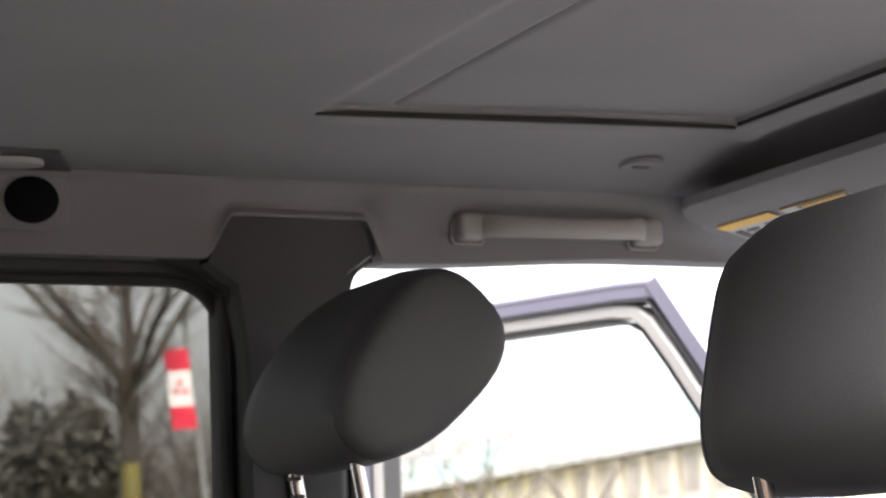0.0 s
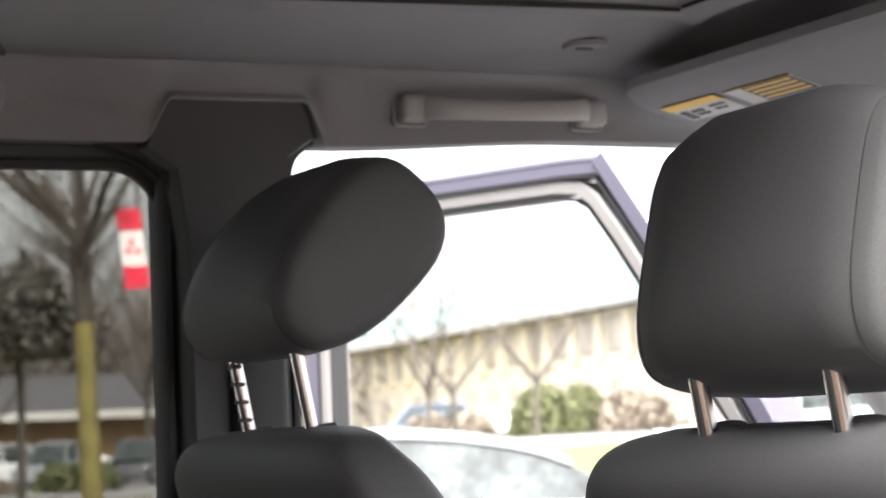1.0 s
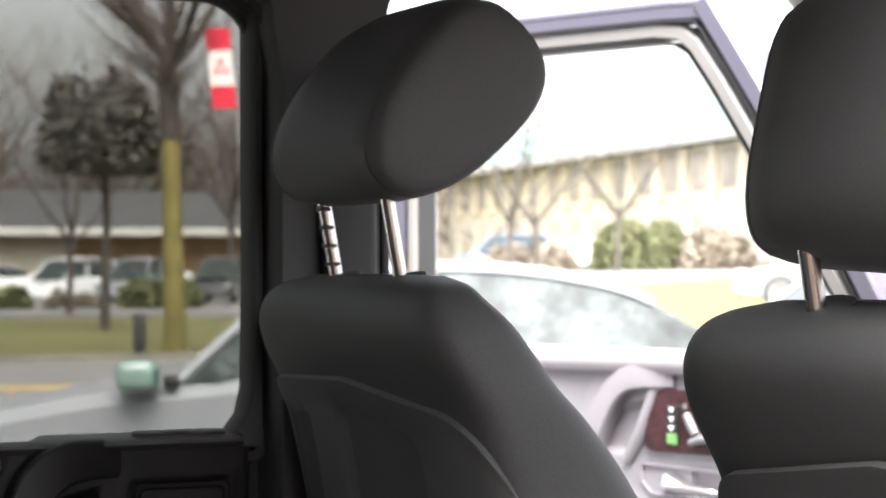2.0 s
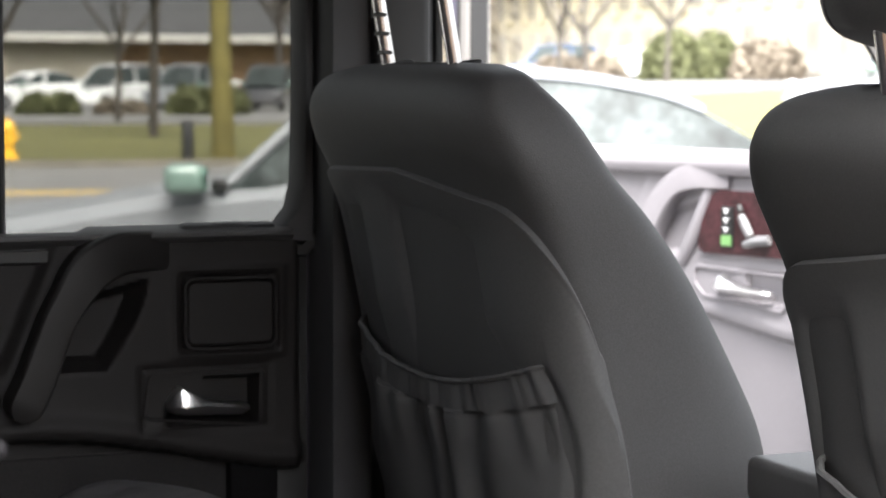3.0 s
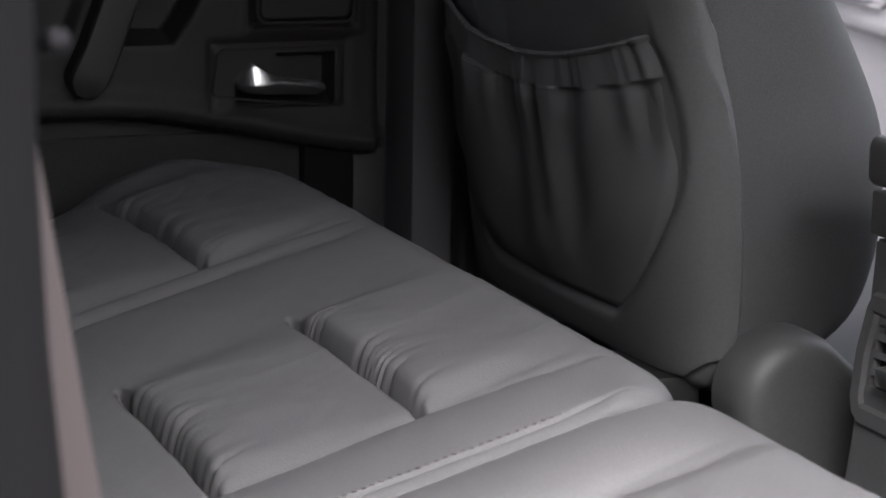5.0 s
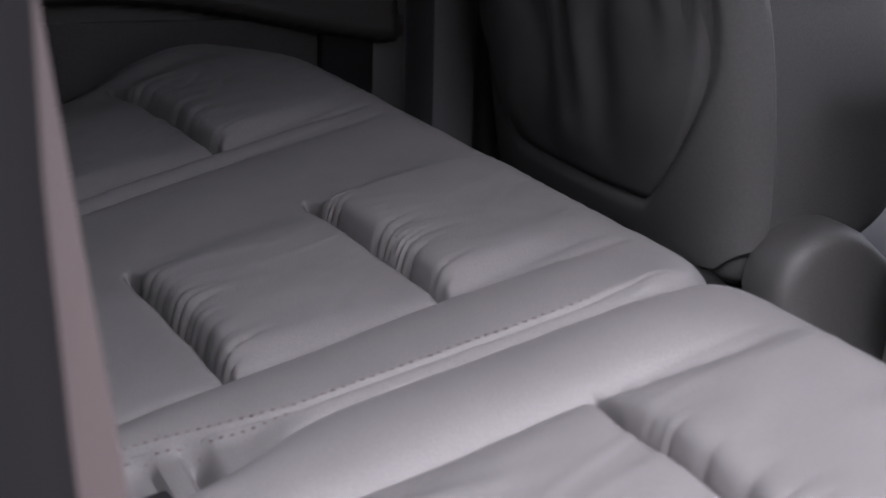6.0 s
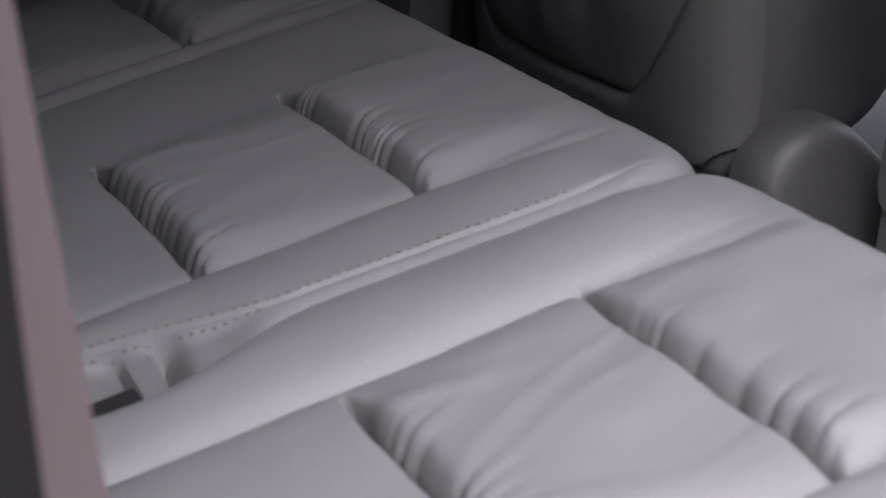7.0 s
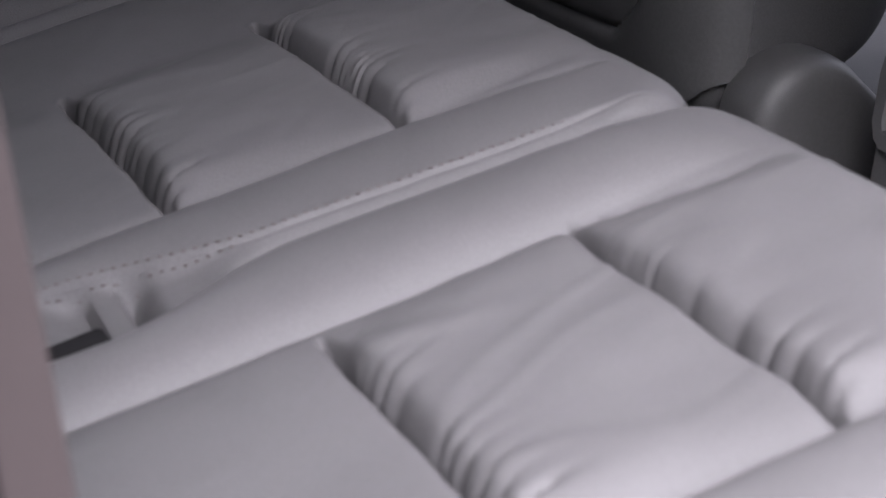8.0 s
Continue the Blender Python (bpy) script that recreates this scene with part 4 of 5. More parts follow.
def cushion_top(x, y, y0, y1, panels, creases, rolls):
    z = 1.052 + 0.30 * (x + 0.26)
    for a, b in panels:
        inside = smooth_in(y, a, b, 0.040)
        near_side = a < -0.3
        far_side = a > 0.2
        tall = 0.0085 if far_side else (0.0052 if near_side else 0.0088)
        # each pad stands high behind, where it swells over its tuck, and falls towards the next one
        ends = (-0.135, tuck_at(0, y))
        for j in (0, 1):
            gx_ = tuck_at(j, y)
            m = tuck_reach(j, y, a, b)
            d = x - gx_
            length = ends[j] - gx_
            if 0 <= d < length:
                z += tall * m * (1 - math.exp(-(d / 0.0075) ** 1.5)) * (1 - smooth01(d / length) * 0.96)
                z += 0.0030 * inside * math.sin(math.pi * min(1.0, d / length))
                g = gather(y, d, j, a)
                z -= (0.0016 if near_side else 0.0030) * m * g * math.exp(-(d / 0.014) ** 1.4) * smooth01(d / 0.002)
                z += (0.0026 if near_side else 0.0018) * m * pull(y, d, j, a) * math.exp(-(d / 0.050) ** 2) * smooth01(d / 0.010)
            # the slit itself, which runs on to the creases
            ms = smooth01((y - a + 0.003) / 0.010) * smooth01((b + 0.006 - 0.012 * j - y) / 0.014)
            if -0.010 < d < 0.014 and ms > 0:
                front = 0.0020 + 0.0036 * m
                z -= (0.0190 if near_side else 0.0270) * (0.45 * ms + 0.55 * m) * (math.exp(-(-d / 0.0022) ** 1.4) if d < 0 else math.exp(-(d / front) ** 2))
            # the fold that runs forwards from the near end of a tuck
            q = (y - a - 0.020) - 0.35 * d
            if 0 < d < 0.05:
                z -= 0.0050 * math.exp(-(q / 0.0022) ** 2) * smooth01(d / 0.002) * smooth01((0.034 - d) / 0.030) * (1.0 if j else 0.5)
                z -= 0.0030 * math.exp(-((q + 0.010) / 0.0018) ** 2) * smooth01((0.016 - d) / 0.012)
        # the rear pad behind the last tuck
        if x < tuck_at(1, y):
            z += 0.0022 * inside * math.sin(math.pi * min(1.0, (tuck_at(1, y) - x) / 0.18))
        wx = noise.noise((y * 20 - x * 14, x * 9 + y * 4, a * 3))
        calm = 0.3 if x < tuck_at(1, y) else 1.0
        z += (0.0018 if near_side else 0.0011) * inside * wx * calm
        wr = 1 - abs(noise.noise((y * 26 - x * 16, x * 9 + y * 6, a * 9 + 4)))
        z += (0.0007 if near_side else 0.0006) * inside * calm * max(0.0, wr - 0.78) / 0.22
    for c, depth, wd in creases:
        cc = c - 0.16 * max(0.0, x + 0.245) if depth > 0.0035 else c
        z -= depth * math.exp(-(abs(y - cc) / wd) ** 1.25) * smooth01((x + 0.54) / 0.03) * smooth01((-0.128 - x) / 0.05)
    for a, b, h in rolls:
        if a < y < b:
            t = (y - a) / (b - a)
            z += h * (math.sin(math.pi * t ** 0.78) if h > 0.008 else 1 - (2 * t - 1) ** 2) * smooth01((-0.130 - x) / 0.07)
    z += 0.0012 * noise.noise((x * 14, y * 14, 3.0)) + 0.0004 * noise.noise((x * 60, y * 40, 7.0))
    # folds in the loose flap by the buckle
    if y0 < y < y0 + 0.010 and abs(y0) < 0.3:
        z -= 0.007 * smooth01((y0 + 0.007 - y) / 0.003) * smooth01((-0.35 - x) / 0.03)
        z -= 0.023 * smooth01((y0 + 0.009 - y) / 0.005) * (math.exp(-((x + 0.424) / 0.0035) ** 2) + 0.8 * math.exp(-((x + 0.398) / 0.0045) ** 2))
    # rounded edges
    r = 0.040
    if x > -0.153:
        t = min(1.0, (x + 0.153) / r)
        z -= r * (1 - math.sqrt(max(0.0, 1 - t * t)))
    for e, sg, rr in ((y0, 1, 0.011 if abs(y0) < 0.3 else 0.045), (y1, -1, 0.030 if abs(y1) < 0.3 else 0.05)):
        q = (y - e) * sg
        if q < rr:
            t = 1 - q / rr
            z -= rr * (1 - math.sqrt(max(0.0, 1 - t * t)))
    return z


bench = thing("rear_bench", "grey leather split rear bench with tucked cushions", "car seat", (-0.35, 0.0, 0.72))


def skew(x, y):
    """The split runs a little aslant, and opens towards the backrest, where a flap of the wide section closes it."""
    k = -0.07 * (x + 0.26)
    away = 0.024 * smooth01((-0.335 - x) / 0.11)
    pulled = -0.048 * smooth01((-0.335 - x) / 0.10)
    if y < -0.171:
        k += pulled
    else:
        f = smooth01((-0.1645 - y) / 0.0055)
        k += away * (1 - f) + (pulled - 0.002) * f
    return k * math.exp(-((y + 0.171) / 0.045) ** 2)


def overhang(x, y, panels):
    """The padding in front of a tuck bulges back over its seam, in folds."""
    k = 0.0
    for a, b in panels:
        for j in (0, 1):
            m = tuck_reach(j, y, a, b)
            d = x - tuck_at(j, y)
            if m > 0 and 0 < d < 0.08:
                wall = smooth01(d / 0.005) * math.exp(-(max(0.0, d - 0.006) / 0.016) ** 1.6)
                k += m * wall * ((0.0040 if a < -0.3 else 0.0056) - (0.0022 if a < -0.3 else 0.0034) * gather(y, d, j, a))
    # the front corners are rounded off, at the split and at the far end
    if -0.171 < y < -0.120:
        k += 0.026 * ((-0.120 - y) / 0.05) ** 2.5 * smooth01((x + 0.21) / 0.08)
    elif -0.230 < y <= -0.171:
        k += 0.016 * ((y + 0.230) / 0.058) ** 2.5 * smooth01((x + 0.21) / 0.08)
    if y > 0.48:
        k += 0.10 * ((y - 0.48) / 0.18) ** 2.4 * smooth01((x + 0.34) / 0.20)
    return k


def cushion(label, y0, y1, panels, creases, rolls):
    xs_ = span(-0.60, -0.42, 0.008) + span(-0.42, -0.165, 0.0032) + span(-0.165, -0.1155, 0.0024) + [-0.1138, -0.1132, -0.113]
    for g in GROOVES:
        xs_ += span(g - 0.014, g + 0.034, 0.0012)
    xs_ = sorted(xs_)
    xs_ = [xs_[0]] + [b for a, b in zip(xs_, xs_[1:]) if b - a > 0.0004]
    ys_ = [y0, y0 + 0.0004, y0 + 0.0014] + [y0 + 0.0007 * k for k in range(3, 17)] + span(y0 + 0.0125, y1 - 0.003, 0.0024) + [y1 - 0.0014, y1 - 0.0004, y1]
    b_ = grid(xs_, sorted(ys_), lambda x, y: (x - overhang(x, y, panels), y + skew(x, y), cushion_top(x, y, y0, y1, panels, creases, rolls)), skirt=(0, 0, -0.13))
    return part("cushion", b_, LEATHER, bench, label)


wide = cushion("wide grey leather cushion section", -0.170, 0.660, ((-0.086, 0.152), (0.340, 0.60)),
               ((-0.086, 0.0044, 0.0050), (-0.1622, 0.0034, 0.0012), (0.306, 0.0036, 0.009), (0.338, 0.0050, 0.008)),
               ((-0.168, -0.086, 0.0055), (0.306, 0.338, 0.003)))
narrow = cushion("narrow grey leather cushion section", -0.620, -0.1725, ((-0.490, -0.268),),
                 ((-0.267, 0.0055, 0.0075), (-0.490, 0.0055, 0.009)), ((-0.267, -0.165, 0.0105), (-0.56, -0.490, 0.006)))
# double row of stitches along the split
bm = bmesh.new()
for row, yy in ((0, -0.1600), (1, -0.1645)):
    for k in range(66 if row == 0 else 30):
        x = -0.50 + k * 0.0050
        z = cushion_top(x, yy, -0.170, 0.660, (), ((-0.086, 0.0044, 0.0050),), ((-0.168, -0.086, 0.0055),))
        yk = yy + skew(x, yy)
        rbox(x - 0.0014, x + 0.0014, yk - 0.00045, yk + 0.00045, z - 0.0006, z + 0.0003, 0, bm=bm)
st = part("stitching", bm, STITCH, wide, "double row of pale stitches")
tagged(st, kind="stuff")
bm = rbox(-0.60, -0.13, -0.60, 0.64, 0.72, 0.90, 0.02)
part("bench_base", bm, BLACK, bench)
bm = rbox(-0.78, -0.580, -0.60, 0.64, 0.95, 1.42, 0.06, 4)
part("backrest", bm, LEATHER, bench, "grey leather rear backrest")
# black buckle tongue slot between the sections
tip = Matrix.Translation((-0.466, -0.203, 0.987)) @ Matrix.Rotation(-math.atan(0.30), 4, "Y")
bm = rbox(-0.042, 0.044, -0.018, 0.006, -0.012, 0.008, 0.003, m=tip)
part("buckle_slot", bm, FELT, bench, "black plastic buckle slot")

# ---- near pillar and belt ----
bm = loft([[(u, v, z) for u, v in ((-0.80, -0.70), (e - 0.040, -0.70), (e - 0.032, -0.697), (e - 0.006, -0.632), (e - 0.001, -0.624), (e, -0.619), (e - 0.004, -0.614), (-0.80, -0.612))] for z, e in
           ((0.62, -0.507), (0.90, -0.525), (1.05, -0.542), (1.13, -0.550), (1.185, -0.5555), (1.25, -0.561), (1.30, -0.563), (1.92, -0.563))])
setting("pillar_c", bm, FELT, "dark grey rear pillar trim beside the doorway", "pillar")
belt = thing("seat_belt", "taupe webbing seat belt hanging beside the pillar", "seat belt", (-0.55, -0.58, 0.8))


def belt_at(z, k):
    """k from -1 to 1 across the webbing; it turns as it goes down."""
    turn = radians(76) - radians(16) * smooth01((1.33 - z) / 0.25)
    cx = -0.5505 + 0.156 * max(0.0, 1.30 - z) - 0.024 * math.cos(turn)
    return Vector((cx + 0.024 * k * math.cos(turn), -0.575 + 0.024 * k * math.sin(turn), z))


us_ = [-1 + 2 * k / 10 for k in range(11)]
bm = bmesh.new()
zs = span(0.80, 1.88, 0.02)
front = [[belt_at(z, u) for u in us_] for z in zs]
rings = []
for r_, z in zip(front, zs):
    n = Vector((0.0012, -0.0003, 0))
    rings.append(r_ + [p - n for p in reversed(r_)])
loft(rings, bm)
part("webbing", bm, BELT, belt, "taupe woven webbing")
bm = loft([[(-0.5500 + d, -0.592 + r * math.cos(a), 1.331 + r * math.sin(a)) for a in [2 * math.pi * k / 14 for k in range(14)]] for r, d in ((0.0030, -0.004), (0.0034, -0.001), (0.003, 0.001), (0.002, 0.0018))])
part("stop_button", bm, BUTTON, belt, "pale plastic stop button")

# ---- headliner fittings ----
handle = thing("grab_handle", "light grey plastic roof grab handle", "grab handle", (0.38, 0.65, 1.79))
pts = [(0.282, 0.648, 1.795), (0.298, 0.628, 1.795), (0.32, 0.618, 1.793), (0.39, 0.612, 1.792), (0.46, 0.618, 1.795), (0.482, 0.628, 1.798), (0.498, 0.648, 1.799)]
rings = []
for i, p in enumerate(pts):
    h = (0.013, 0.0125, 0.0115, 0.0105, 0.0115, 0.0125, 0.013)[i]
    rings.append([(p[0], p[1] + 0.006 * math.cos(a), p[2] + h * math.sin(a)) for a in [2 * math.pi * k / 14 for k in range(14)]])
part("grip", loft(rings), LINER_PLASTIC, handle, "light grey grip")
for u in (0.282, 0.498):
    bm = rbox(u - 0.017, u + 0.017, 0.634, 0.662, 1.782, 1.811, 0.007, 3)
    c = part("end_cap", bm, LINER_PLASTIC, handle)
    bm = hoop(rounded_rect(u - 0.020, u + 0.020, 1.778, 1.814, 0.006), 0.003, 0.004, lambda a, b, w: (a, 0.657 - w, b))
    part("cap_frame", bm, LINER_PLASTIC, c)

clip = thing("visor_clip", "round grey visor clip on the headliner", "clip", (0.430, 0.536, 1.845))
bm = loft([[(0.430 + r * math.cos(a), 0.536 + r * math.sin(a), z) for a in [2 * math.pi * k / 22 for k in range(22)]] for r, z in ((0.024, 1.853), (0.0235, 1.848), (0.020, 1.8465), (0.017, 1.8475))])
part("clip_base", bm, LINER, clip)
bm = loft([[(0.430 + 0.011 * math.cos(a), 0.537 + 0.005 * math.sin(a), z) for a in [2 * math.pi * k / 14 for k in range(14)]] for z in (1.850, 1.8462)])
part("clip_hook", bm, PILLAR, clip)

visor = thing("sun_visor", "grey padded sun visor with warning labels", "sun visor", (0.5, 0.2, 1.79))


def on_visor(u, v, w=0.0):
    """u across the cabin, v from the rear edge forwards, w downwards."""
    return (0.5015 + 1.055 * v, 0.0777 + 1.055 * u, 1.826 - 0.295 * v - 1.055 * w)


vo = rounded_rect(-0.02, 0.505, 0.0, 0.20, 0.05, 8)
bm = loft([[on_visor(u, v, 0) for u, v in inset(vo, 0.010)], [on_visor(u, v, 0.003) for u, v in vo], [on_visor(u, v, 0.013) for u, v in vo], [on_visor(u, v, 0.019) for u, v in inset(vo, 0.012)]])
part("visor_pad", bm, LINER, visor, "grey cloth visor pad")
def visor_label(u0, u1, v0, v1, split):
    o = list(reversed([(u0, v0), (u1, v0), (u1, v1), (u0, v1)]))
    lab = part("warning_label", plate(o, 0.0205, on_visor, bevel=0.0002), LABEL_WHITE, visor, "white and yellow warning label")
    o = list(reversed([(u0, v0), (u1, v0), (u1, v0 + (v1 - v0) * split), (u0, v0 + (v1 - v0) * split)]))
    part("yellow_band", plate(o, 0.0212, on_visor, bevel=0.0002), LABEL_YELLOW, lab)
    return lab


lab = visor_label(0.375, 0.470, 0.040, 0.080, 0.30)
for u0, u1, v0, v1 in ((0.452, 0.464, 0.058, 0.076), (0.425, 0.445, 0.060, 0.064), (0.425, 0.445, 0.068, 0.072), (0.385, 0.41, 0.058, 0.061), (0.39, 0.41, 0.066, 0.069)):
    part("printed_bar", plate(list(reversed([(u0, v0), (u1, v0), (u1, v1), (u0, v1)])), 0.0214, on_visor, bevel=0.0001), LABEL_INK, lab)
lab = visor_label(0.250, 0.360, 0.042, 0.078, 0.0001)
part("dark_field", plate(list(reversed([(0.252, 0.043), (0.332, 0.043), (0.332, 0.077), (0.252, 0.077)])), 0.0212, on_visor, bevel=0.0001), LABEL_INK, lab)
for k in range(4):
    part("yellow_line", plate(list(reversed([(0.256, 0.046 + k * 0.008), (0.328, 0.046 + k * 0.008), (0.328, 0.049 + k * 0.008), (0.256, 0.049 + k * 0.008)])), 0.0214, on_visor, bevel=0.0001), LABEL_YELLOW, lab)

# speaker and lamp over the rear door
speaker = thing("roof_speaker", "round black speaker grille in a grey surround", "speaker", (-0.196, 0.655, 1.815))
bm = plate(rounded_rect(-0.245, -0.158, 1.778, 1.832, 0.012), 0.008, lambda u, v, w: (u, 0.648 - w, v), bevel=0.004)
part("surround", bm, LINER, speaker)
bm = loft([[(-0.196 + r * math.cos(a), 0.640 - d, 1.806 + r * 0.86 * math.sin(a)) for a in [2 * math.pi * k / 24 for k in range(24)]] for r, d in ((0.027, 0.0), (0.027, 0.003), (0.022, 0.006), (0.008, 0.008))])
part("grille", bm, FELT, speaker, "black speaker grille")
lamp = thing("roof_lamp", "dark oval reading lamp in the headliner", "lamp", (-0.21, 0.6, 1.85))
o = [(-0.30, 0.575), (-0.185, 0.575), (-0.160, 0.625), (-0.30, 0.625)]
bm = plate(o, 0.006, lambda u, v, w: (u, v, roof_z(u, v) + 0.001 - w), bevel=0.002)
part("lamp_housing", bm, PILLAR, lamp)
bm = loft([[(-0.225 + r * 1.3 * math.cos(a), 0.600 + r * 0.8 * math.sin(a), roof_z(-0.2, 0.6) - z) for a in [2 * math.pi * k / 20 for k in range(20)]] for r, z in ((0.024, 0.003), (0.024, 0.008), (0.018, 0.009))])
bmesh.ops.reverse_faces(bm, faces=bm.faces)
part("lens", bm, LINER_PLASTIC, lamp, "pale ribbed lens")


# ---- outside ----
def ground_z(x, y):
    return 1.15 * smooth01((x - 0.27 * y - 7) / 15)


ASPHALT = mat("wet_asphalt", (0.13, 0.127, 0.122), rough=0.7, vary=0.15, vary_scale=0.6, grain=0.25, grain_scale=60)
GRASS = mat("winter_grass", (0.088, 0.084, 0.022), rough=0.95, vary=0.25, vary_scale=0.7, grain=0.3, grain_scale=25)
CONCRETE = mat("kerb_concrete", (0.36, 0.345, 0.33), rough=0.85, vary=0.15, vary_scale=2, grain=0.15, grain_scale=40)
KERB = mat("kerb_stone", (0.15, 0.135, 0.11), rough=0.9, vary=0.2, vary_scale=1.5, grain=0.2, grain_scale=40)
YELLOW_LINE = mat("road_yellow", (0.55, 0.36, 0.08), rough=0.7, vary=0.15)
YELLOW_PAINT = mat("hydrant_yellow", (0.75, 0.42, 0.03), rough=0.45, vary=0.12)
ORANGE = mat("orange_plastic", (0.8, 0.18, 0.06), rough=0.5)
BARK = mat("bark", (0.046, 0.039, 0.032), rough=0.9, vary=0.3, vary_scale=3, grain=0.3, grain_scale=40, bump=0.6, bump_scale=30)
MOSSY = mat("mossy_bark", (0.125, 0.105, 0.030), rough=0.9, vary=0.3, vary_scale=2, grain=0.3, grain_scale=30, bump=0.6, bump_scale=30)
TWIG = mat("twigs", (0.10, 0.080, 0.065), rough=0.9, vary=0.2)
HEDGE = mat("hedge_leaves", (0.078, 0.084, 0.034), rough=0.8, vary=0.3, vary_scale=3, grain=0.3, grain_scale=30)
EVERGREEN = mat("evergreen_leaves", (0.056, 0.052, 0.042), rough=0.85, vary=0.3, vary_scale=3, grain=0.3, grain_scale=30)
BROWN_BUSH = mat("brown_brush", (0.15, 0.125, 0.095), rough=0.9, vary=0.3, vary_scale=2)
WALL_BEIGE = mat("beige_wall", (0.66, 0.59, 0.47), rough=0.85, vary=0.08, vary_scale=0.8, grain=0.08, grain_scale=20)
WALL_BRICK = mat("brown_brick", (0.26, 0.17, 0.11), rough=0.9, vary=0.15, vary_scale=1.5, grain=0.2, grain_scale=25)
ROOF_DARK = mat("dark_shingles", (0.040, 0.040, 0.041), rough=0.85, vary=0.2, vary_scale=1)
ROOF_GREEN = mat("green_metal_roof", (0.075, 0.125, 0.112), rough=0.5, vary=0.08, vary_scale=0.6)
# panes made pale beige: distant haze is mixed into their colour
WINDOW_HAZED = mat("hazed_pane", (0.44, 0.39, 0.33), rough=0.3, vary=0.3, vary_scale=0.5)
FASCIA = mat("white_fascia", (0.36, 0.35, 0.33), rough=0.6)
WALL_TAN = mat("tan_wall", (0.25, 0.23, 0.195), rough=0.85, vary=0.1, vary_scale=0.8, grain=0.08, grain_scale=20)
BANNER_RED = mat("banner_red", (0.62, 0.02, 0.05), rough=0.7, vary=0.06)
BANNER_WHITE = mat("banner_white", (0.78, 0.75, 0.74), rough=0.7, vary=0.04)
POLE = mat("grey_pole", (0.25, 0.25, 0.25), rough=0.5, metal=0.3)
TYRE = mat("tyre_rubber", (0.02, 0.02, 0.02), rough=0.85)
RIM = mat("alloy_rim", (0.5, 0.5, 0.51), rough=0.3, metal=0.9)
CAR_WHITE = mat("white_car_paint", (0.62, 0.63, 0.63), rough=0.25, vary=0.03, coat=0.7)
CAR_SILVER = mat("silver_car_paint", (0.17, 0.178, 0.19), rough=0.4, metal=0.0, vary=0.03, coat=0.15)
CAR_DARK = mat("dark_car_paint", (0.03, 0.03, 0.035), rough=0.25, vary=0.05, coat=0.7)
CAR_BLUE = mat("blue_car_paint", (0.06, 0.10, 0.22), rough=0.25, vary=0.05, coat=0.7)
# reflections are painted as colour mottling; real gloss is kept low
CAR_GLASS = mat("car_window", (0.032, 0.038, 0.0375), rough=0.3, vary=0.8, vary_scale=5, spec=0.07, grain=0.35, grain_scale=22, bump=0.3, bump_scale=10)
# green in glass and shell is the mirror's reflection, put into the colour
MIRROR_GLASS = mat("mirror_glass", (0.25, 0.45, 0.36), rough=0.05, metal=1.0)
MIRROR_SHELL = mat("green_reflection_shell", (0.15, 0.22, 0.19), rough=0.25, vary=0.05, coat=0.6)
LAMP_RED = mat("tail_lamp", (0.5, 0.02, 0.02), rough=0.2)
LAMP_CLEAR = mat("head_lamp", (0.6, 0.62, 0.62), rough=0.1, metal=0.5)

gx = sorted(set(span(-900, -60, 120) + span(-50, 90, 4) + span(100, 1200, 100)))
gy = sorted(set(span(-400, -30, 60) + span(-25, 130, 4) + span(140, 1500, 120)))
bm = grid(gx, gy, lambda x, y: (x, y, ground_z(x, y) - 0.12))
setting("ground", bm, GRASS, "dull green and brown winter grass", "ground")


def strip(y0, y1, material, name, label, category, dz, x0=-60, x1=75, k=0.0):
    xs_ = span(x0, x1, 3)
    ys_ = span(y0, y1, max(0.15, (y1 - y0) / 12))
    b_ = grid(xs_, ys_, lambda x, y: (x, y + k * x, ground_z(x, y + k * x) + dz), skirt=(0, 0, -0.2))
    return setting(name, b_, material, label, category)


strip(-30, 32.6, ASPHALT, "road", "worn grey asphalt forecourt and road", "road", 0.0, k=-0.16, x1=60)
strip(25.2, 25.4, YELLOW_LINE, "road_line", "faded yellow centre line", "road marking", 0.004, k=-0.16, x1=60)
strip(25.6, 25.8, YELLOW_LINE, "road_line_2", "faded yellow centre line", "road marking", 0.004, k=-0.16, x1=60)
strip(32.6, 32.9, KERB, "kerb", "worn concrete kerb", "kerb", 0.10, k=-0.16, x1=60)
strip(64, 104, ASPHALT, "car_park", "grey asphalt car park", "car park", 0.0, k=-0.16, x1=60)


# bare tree
def branch(bm_, p, d, length, r, depth, rng, twigs):
    pts, rad = [p.copy()], [r]
    n = 4
    for k in range(n):
        d = (d + Vector((rng.uniform(-1, 1), rng.uniform(-1, 1), rng.uniform(-0.5, 0.7))) * 0.16).normalized()
        p = p + d * length / n
        pts.append(p.copy())
        rad.append(r * (1 - 0.55 * (k + 1) / n))
    tube(pts, rad, 7 if depth > 2 else 4, bm_ if depth > 1 else twigs, cap=False)
    if depth == 0:
        return
    for k in range(rng.choice((3, 3, 4)) if depth > 1 else 4):
        q = pts[rng.randint(2, n)]
        a = rng.uniform(0, 2 * math.pi)
        side = Vector((math.cos(a), math.sin(a), rng.uniform(0.0, 0.7)))
        branch(bm_, q, (d * 0.7 + side * rng.uniform(0.5, 0.9)).normalized(), length * rng.uniform(0.6, 0.82), rad[-1] * rng.uniform(0.62, 0.9), depth - 1, rng, twigs)


